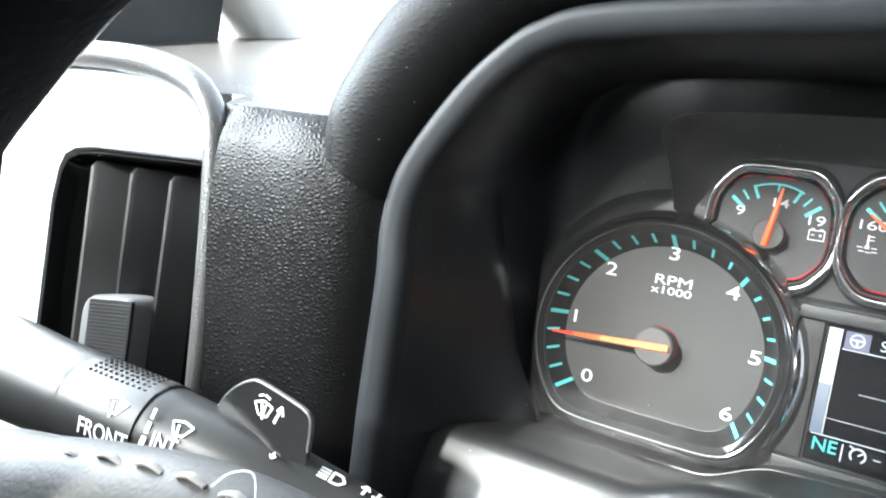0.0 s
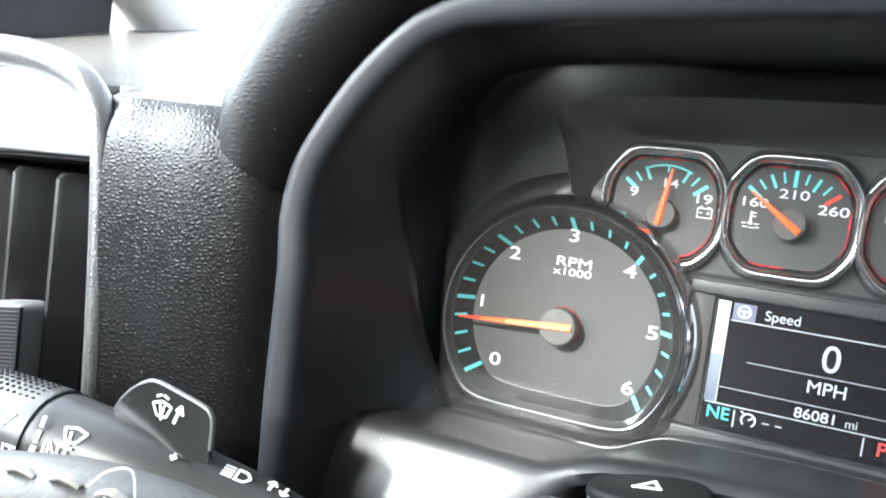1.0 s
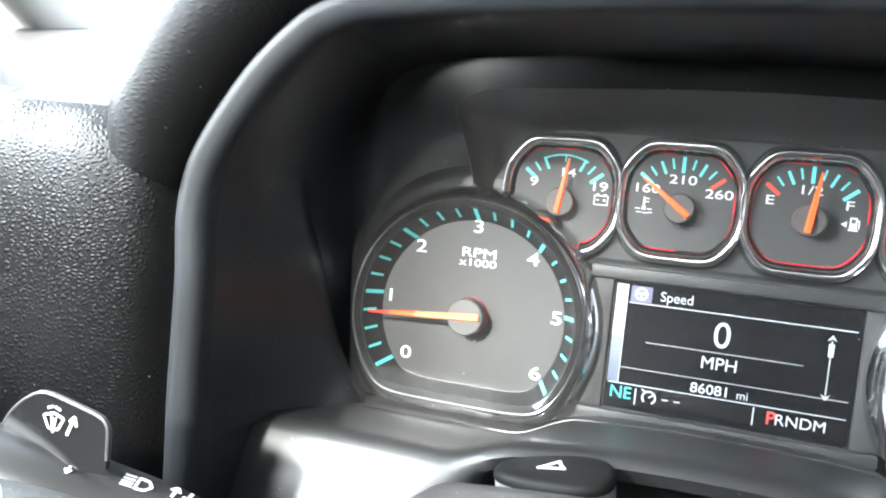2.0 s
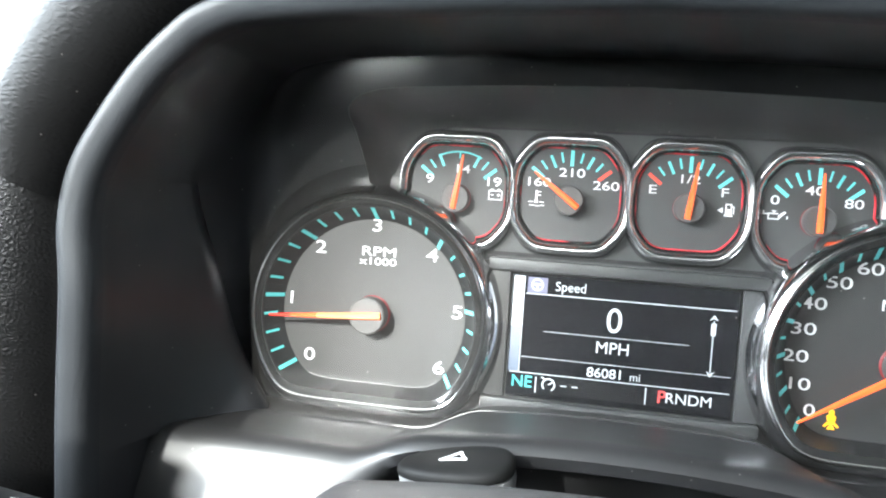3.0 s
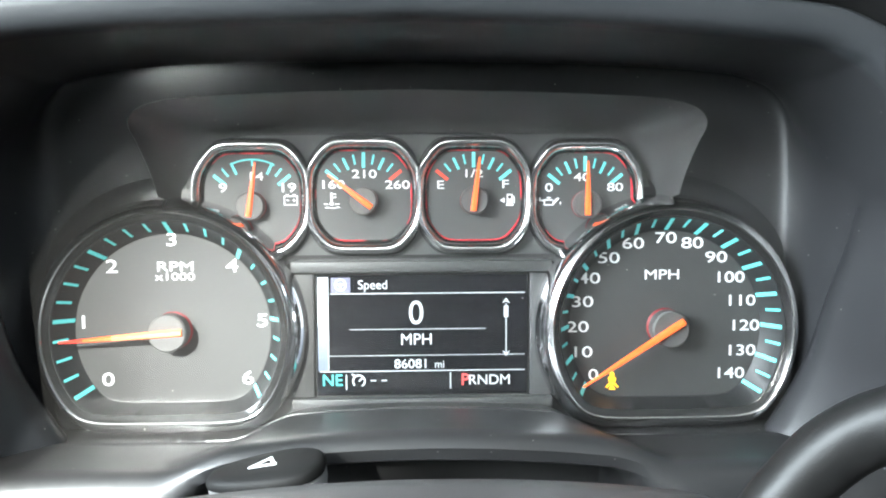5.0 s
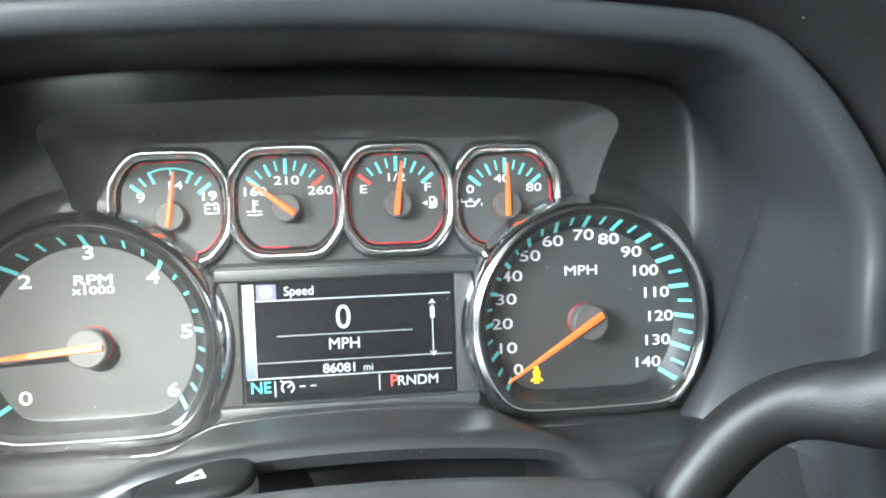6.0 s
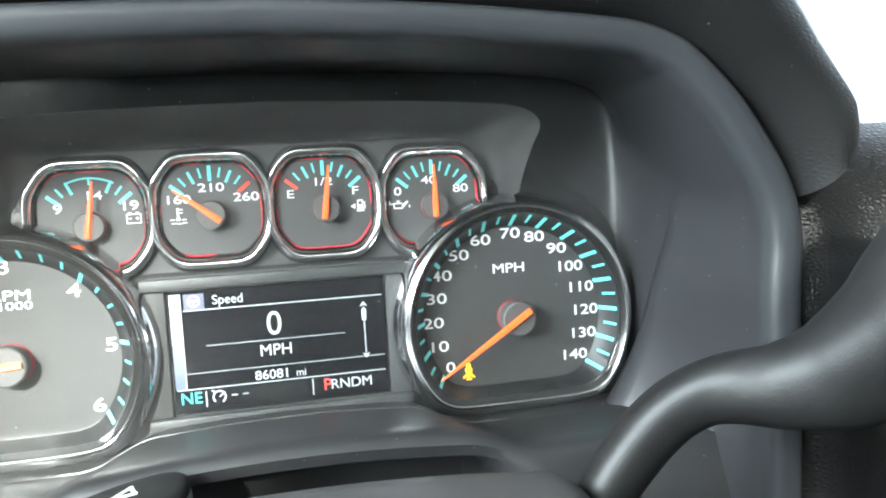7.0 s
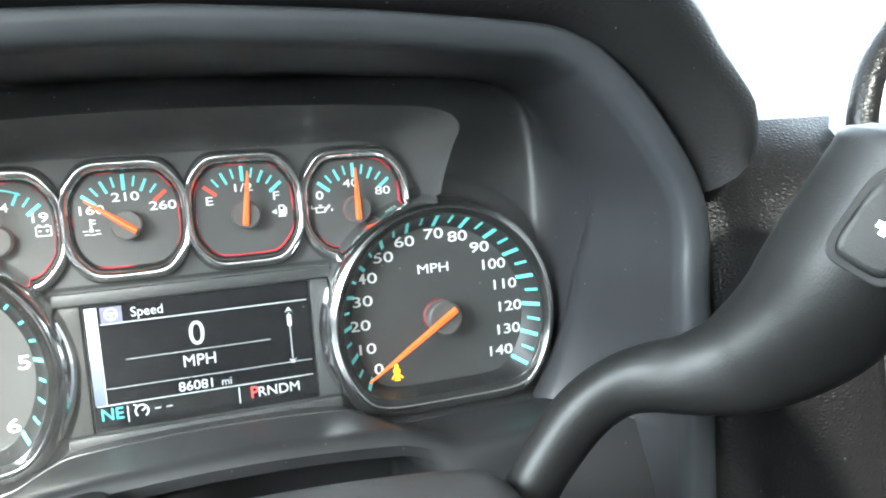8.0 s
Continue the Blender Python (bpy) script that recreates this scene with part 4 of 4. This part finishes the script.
def on_stalk(x, angle, lift=0.12):
    """The axes on the stalk at the place x along it: its x axis along the stalk towards the column, its z axis outwards;
    angle turns it up round the stalk from the side that faces the seat."""
    xs_ = [q[0] for q in AXIS][::-1]
    c = Vector([float(np.interp(x, xs_, [q[k] for q in AXIS][::-1])) for k in range(3)])
    r = float(np.interp(x, xs_, [q[3] for q in AXIS][::-1]))
    e = Vector([float(np.interp(x + 4, xs_, [q[k] for q in AXIS][::-1])) for k in range(3)])
    t = (e - c).normalized()
    n = Vector((223, -165, 102))
    n = (n - t * n.dot(t)).normalized()
    n = (Matrix.Rotation(radians(-angle), 3, t) @ n).normalized()
    y = n.cross(t).normalized()
    m = Matrix((t, y, n)).transposed().to_4x4()
    m.translation = c + n * (r + lift)
    return m


def mark(name, x, angle, boxes, parent, lift=0.12):
    m = on_stalk(x, angle, lift + (0.75 if x < -237 else 0.15))
    bm = bmesh.new()
    for x0, y0, x1, y1, w in boxes:
        u, v = Vector((x0, y0, 0)), Vector((x1, y1, 0))
        t = (v - u).normalized()
        s = t.cross(Vector((0, 0, 1))) * w / 2
        loft([[m @ (q + Vector((0, 0, h))) for q, h in ((e - s, 0), (e + s, 0), (e + s, 0.15), (e - s, 0.15))] for e in (u, v)], cap0=True, cap1=True, bm=bm)
    return part(name, bm, WHITE, parent)


def stalk_word(text, x, angle, size, parent):
    m = on_stalk(x, angle, 1.0 if x < -237 else 0.5)
    m.translation /= 1000
    return writing(text, 0, 0, size, 0, WHITE, parent, "letter", 0.82, 0.06, m=m)


WIPER = [(-3.6, 1.8, 0, 2.6, 0.7), (0, 2.6, 3.6, 1.8, 0.7), (-3.6, 1.8, -1.6, -1.6, 0.7), (3.6, 1.8, 1.6, -1.6, 0.7), (-1.6, -1.6, 1.6, -1.6, 0.7), (0, -3.0, -1.2, 1.2, 0.8)]
stalk_word("FRONT", -245.5, -30, 5.6, ring)
mark("wiper_sign", -244.5, 3, [(a * 1.25, b * 1.25, c * 1.25, d * 1.25, w * 1.1) for a, b, c, d, w in WIPER], ring)
stalk_word("INT", -223.5, -15, 5.2, stalk)
mark("wiper_sign", -220.5, 7, [(a * 1.1, b * 1.1, c * 1.1, d * 1.1, w) for a, b, c, d, w in WIPER], stalk)
mark("step_bars", -230.5, -10, [(0, -9.0, 0, -6.0, 2.2), (0, -5.0, 0, -1.2, 1.9), (0, -0.2, 0, 3.6, 1.5), (0, 4.6, 0, 8.0, 1.1)], stalk, 0.25)
for k in range(11):
    for i in range(6):
        m = on_stalk(-264 + 2.4 * k, 34 + 7.5 * i, 0.7)
        bm = bmesh.new()
        bmesh.ops.create_cone(bm, cap_ends=True, segments=6, radius1=0.75, radius2=0.45, depth=0.7)
        bmesh.ops.transform(bm, matrix=m, verts=bm.verts)
        part("grip_dot", bm, STALK, ring)
mark("up_down_sign", -193.5, 32, [(0, -2.2, 0, 2.2, 0.6), (-1.0, 1.2, 0, 2.6, 0.6), (1.0, 1.2, 0, 2.6, 0.6), (-1.0, -1.2, 0, -2.6, 0.6), (1.0, -1.2, 0, -2.6, 0.6)], stalk)
mark("headlamp_sign", -175, 40, [(-5.6, 2.0, -2.0, 2.0, 0.7), (-5.6, 0.7, -2.0, 0.7, 0.7), (-5.6, -0.7, -2.0, -0.7, 0.7), (-5.6, -2.0, -2.0, -2.0, 0.7), (-1.0, 2.4, -1.0, -2.4, 0.8), (-1.0, 2.2, 2.0, 2.0, 0.8), (2.0, 2.0, 3.6, 0, 0.8), (3.6, 0, 2.0, -2.0, 0.8), (2.0, -2.0, -1.0, -2.2, 0.8)], stalk)
mark("arrow_sign", -166, 48, [(0, -2.4, 0, 2.0, 1.0), (-1.5, 0.6, 0, 2.6, 0.9), (1.5, 0.6, 0, 2.6, 0.9)], stalk)
mark("arrow_sign", -162, 50, [(0, -2.0, 0, 2.4, 1.0), (-1.5, -0.6, 0, -2.6, 0.9), (1.5, -0.6, 0, -2.6, 0.9)], stalk)
bm = bmesh.new()
for x0, z0, x1, z1, w in ((-3.8, 1.2, 0, 2.4, 0.7), (0, 2.4, 3.8, 1.2, 0.7), (-3.8, 1.2, -1.8, -2.4, 0.7), (3.8, 1.2, 1.8, -2.4, 0.7), (-1.8, -2.4, 1.8, -2.4, 0.7), (0, -3.6, -0.8, 1.4, 0.8), (-2.4, 3.6, -0.4, 4.4, 0.7), (0.4, 4.4, 2.4, 3.6, 0.7), (0.4, -1.6, 0.9, 1.2, 0.5), (5.2, -3.4, 7.6, 2.2, 1.0), (5.9, 0.7, 7.8, 2.6, 0.9), (8.6, -0.3, 7.8, 2.6, 0.9)):
    bar(-196.2 + x0, -19.6 + z0, -196.2 + x1, -19.6 + z1, w, -150.3, bm=bm)
part("washer_sign", bm, WHITE, paddle, "white washer symbol with an arrow")

# ---- column shift lever ----
shifter = thing("shift_lever", "thick black column shift lever bending up to a grip", "shift lever")
LEVER = [(96, -110, -58, 9.6), (104.9, -112, -39.6, 9.6), (112.5, -114, -28.5, 9.8), (119.4, -117, -19.2, 10), (125.8, -121, -12.1, 10), (132.4, -127, -6.5, 10.3), (139.6, -134, -3.5, 11.5), (150.8, -143, -1.9, 13.6), (162.7, -153, 3.4, 17), (174.1, -165, 15.7, 20.6), (180.5, -175, 31, 22), (185.6, -183, 46, 21.4), (189, -187.5, 58, 19.8), (190.4, -189.4, 65, 18.4), (191, -190.2, 68.4, 16.4), (191.3, -190.6, 70.4, 11)]
part("lever", tube([(x, y, z, r, r) for x, y, z, r in LEVER], 40, 10, up=(0, -1, 0.2), power=2.3), SHIFT, shifter)
SIDE = look((0.1672, -0.1936, 0.0475), (-0.006, -0.337, 0.074)).to_3x3().to_4x4()
SIDE = SIDE @ Matrix.Rotation(radians(34), 4, "Z")
SIDE.translation = (171.2, -197.4, 45.0)


def pad(r0, r1, z, n=40):
    return [SIDE @ Vector((r0 * math.copysign(abs(math.cos(2 * math.pi * k / n)) ** 0.45, math.cos(2 * math.pi * k / n)), r1 * math.copysign(abs(math.sin(2 * math.pi * k / n)) ** 0.45, math.sin(2 * math.pi * k / n)), -z)) for k in range(n)]


part("button_well", loft([pad(10.4, 14.4, -4), pad(10.4, 14.4, 1.6), pad(10.0, 14.0, 2.0), pad(8.4, 12.4, 2.0)], cap0=True), DARK, shifter)
button = part("button", loft([pad(8.3, 12.2, -3), pad(8.2, 12.1, 2.4), pad(7.6, 11.4, 3.0), pad(6.4, 10.2, 3.1)], cap0=True, cap1=True), SHIFT, shifter, "black rounded rocker button")
bm = bmesh.new()
for a, b in (((-2.4, 0), (2.4, 0)), ((0, -2.4), (0, 2.4))):
    u, v = Vector((*a, -3.2)), Vector((*b, -3.2))
    t = (v - u).normalized()
    s = t.cross(Vector((0, 0, 1))) * 0.9
    loft([[SIDE @ (q + Vector((0, 0, h))) for q, h in ((e - s, 0), (e + s, 0), (e + s, -0.2), (e - s, -0.2))] for e in (u, v)], cap0=True, cap1=True, bm=bm)
part("plus_sign", bm, WHITE, button)

# ---- steering wheel ----
wheel = thing("steering_wheel", "black leather steering wheel with stitched spokes", "steering wheel", at=(-1, 0, -7.0))
part("rim", loft([[((192 + 16 * math.cos(b)) * math.cos(a), -288 + 16 * math.sin(b), -68 + (192 + 16 * math.cos(b)) * math.sin(a)) for b in [2 * math.pi * k / 20 for k in range(20)]] for a in [2 * math.pi * k / 96 for k in range(96)]], loop=True), COVER, wheel, "black leather rim")
for s in (-1, 1):
    dz = 0 if s < 0 else -50
    spoke = part("spoke", tube([(s * 60, -238, dz - 40, 34, 12), (s * 92, -242, dz - 24, 34, 12), (s * 113, -245, dz - 20.6, 34, 12), (s * 137, -246, dz - 24.5, 34, 12), (s * 152, -247, dz - 28, 34, 13), (s * 174, -249, dz - 33, 34, 13), (s * 196, -256, dz - 42, 30, 13), (s * 204, -268, dz - 50, 26, 13)], 28, 8, up=(0, -1, 0.01), power=3), WHEEL, wheel, "leather covered spoke")
    part("seam", tube([(s * 104, -257.0, dz + 3, 1.4, 0.8), (s * 120, -258.6, dz + 2.6, 1.6, 1.0), (s * 140, -259.4, dz - 2.2, 1.6, 1.0), (s * 160, -260.6, dz - 8.5, 1.4, 0.8)], 10, 4), WHEEL, spoke)
    for k in range(8):
        x = 108 + 9.4 * k
        z = dz + 13.6 - 0.0042 * max(0, x - 108) ** 2
        part("stitch", tube([(s * (x - 3.0), -250.0, z - 0.6, 0.6, 0.4), (s * x, -250.3, z + 0.2, 0.9, 0.6), (s * (x + 3.0), -250.0, z - 1.0, 0.6, 0.4)], 8, 2), THREAD, spoke)
    if s < 0:
        part("loose_thread", tube([(-113, -250, 13.2, 0.2, 0.2), (-110.5, -249, 15.8, 0.17, 0.17), (-107.2, -248, 16.6, 0.17, 0.17), (-106.0, -248, 13.4, 0.17, 0.17), (-105.4, -249, 10.6, 0.17, 0.17), (-108, -250, 11.6, 0.17, 0.17), (-110.4, -250, 13.0, 0.17, 0.17)], 8, 6), WHITETHREAD, spoke, "loose loop of white thread")
part("airbag_cover", tube([(0, -215, -85, 60, 48), (0, -236, -85, 62, 50), (0, -244, -85, 50, 40)], 32, 4, up=(0, 0, 1), power=3), SHROUD, wheel, "dark airbag cover")

# ---- cabin around ----
def wall(name, x0, x1, y0, y1, z0, z1, mat, label, category, kind="structure"):
    return solid(name, box(x0, x1, y0, y1, z0, z1), mat, label, category, kind=kind)


LEFT, RIGHT, BACK, FRONT, FLOOR, ROOF = -620, 1380, -1150, 520, -800, 640


def floor_z(y):
    """The level cabin floor, seen from the leaning dashboard."""
    return -880 + 0.268 * y


solid("floor", loft([[(x, BACK, floor_z(BACK)), (x, FRONT, floor_z(FRONT)), (x, FRONT, floor_z(FRONT) - 40), (x, BACK, floor_z(BACK) - 40)] for x in (LEFT, RIGHT)], cap0=True, cap1=True), SEAT, "dark carpeted cabin floor", "floor", kind="structure")
wall("ceiling", LEFT, RIGHT, BACK, -180, ROOF, ROOF + 40, CLOTH, "pale grey cloth headliner of the cabin", "ceiling")
wall("wall_back_sill", -110, 1150, BACK - 40, BACK, 60, 240, SEAT, "dark wall under the rear window", "wall")
wall("wall_back", LEFT, RIGHT, BACK - 40, BACK, floor_z(BACK) - 40, 60, SEAT, "dark rear wall of the cabin", "wall")
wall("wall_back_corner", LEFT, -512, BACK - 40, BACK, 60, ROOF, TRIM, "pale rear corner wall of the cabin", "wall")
# unseen pier and lintel, placed to bound the sunbeam
wall("wall_back_pier", -375, -110, BACK - 40, BACK, 60, ROOF, TRIM, "pale unseen pier that blocks sun between the openings", "wall")
wall("wall_back_lintel", -512, -375, BACK - 40, BACK, 546, ROOF, TRIM, "pale unseen lintel that caps the sun opening", "wall")
wall("wall_back_end", 1150, RIGHT, BACK - 40, BACK, 60, ROOF, TRIM, "pale rear corner wall of the cabin", "wall")
# unseen opening, sized so the sun patch falls on the tachometer
solid("window_sun_slot", box(-512, -375, BACK - 22, BACK - 18, 60, 546), TINTED, "narrow unseen tinted opening that shapes the sun patch", "window", kind="structure")
# unseen lighter pane, added to bring sun to the passenger side panel
solid("window_sun_pane", box(-110, 18, BACK - 22, BACK - 18, 240, ROOF), TINTED, "added unseen pane that lets sun onto the passenger side panel", "window", kind="structure")
solid("window_rear", box(20, 1150, BACK - 22, BACK - 18, 240, ROOF), PRIVACY, "dark tinted rear window of the cabin", "window", kind="structure")
wall("wall_firewall", LEFT, RIGHT, 330, 370, FLOOR, 190, DARK, "dark firewall under the dashboard", "wall")
for s, x in ((-1, LEFT), (1, RIGHT)):
    a, b = (x - 50, x) if s < 0 else (x, x + 50)
    # the unseen passenger sill is raised to keep light off the hood's wall
    sill = 110 if s < 0 else 400
    solid("door_1" if s < 0 else "door_2", loft([[(q, BACK, floor_z(BACK) - 40), (q, FRONT, floor_z(FRONT) - 40), (q, FRONT, sill), (q, BACK, sill)] for q in (a, b)], cap0=True, cap1=True), SEAT, "dark lower door panel of the cabin", "door", kind="structure")
    wall("pillar_rear", a, b, BACK - 40, -1000, 40, ROOF, TRIM, "pale trim of the wide rear pillar", "pillar")
    wall("roof_rail", a, b, BACK, -180, 540, ROOF, TRIM, "pale trim along the roof edge", "roof rail")
    solid("pillar_front", tube([(s * 10 + x, 340, 130, 34, 34), (s * 10 + x, 215, 225, 34, 34), (s * 10 + x, 40, 380, 34, 34), (s * 10 + x, -200, 630, 34, 34)], 16, 4), TRIM, "pale trim of the sloping windscreen pillar", "pillar", kind="structure")
solid("mirror_sail", loft([[(xx, 190, 40), (xx, 190, 235), (xx, 60, 330), (xx, 20, 330), (xx, -10, 40)] for xx in (LEFT - 30, LEFT - 4)], cap0=True, cap1=True), DARK, "black triangular panel at the window corner", "window trim", kind="structure")
pane = solid("window_windscreen", loft([[(x, 345, 160), (x, 350, 160), (x, -175, 640), (x, -180, 640)] for x in (LEFT, RIGHT)], cap0=True, cap1=True), GLASS, "clear sloping windscreen of the car", "windscreen", kind="structure")
pane.visible_shadow = False
ground = bmesh.new()
bmesh.ops.create_grid(ground, x_segments=8, y_segments=8, size=2000)
me = bpy.data.meshes.new("ground")
ground.to_mesh(me)
ground.free()
me.materials.append(ASPHALT)
tagged(new("ground", me), "grey asphalt of the car park outside", "ground", kind="structure")
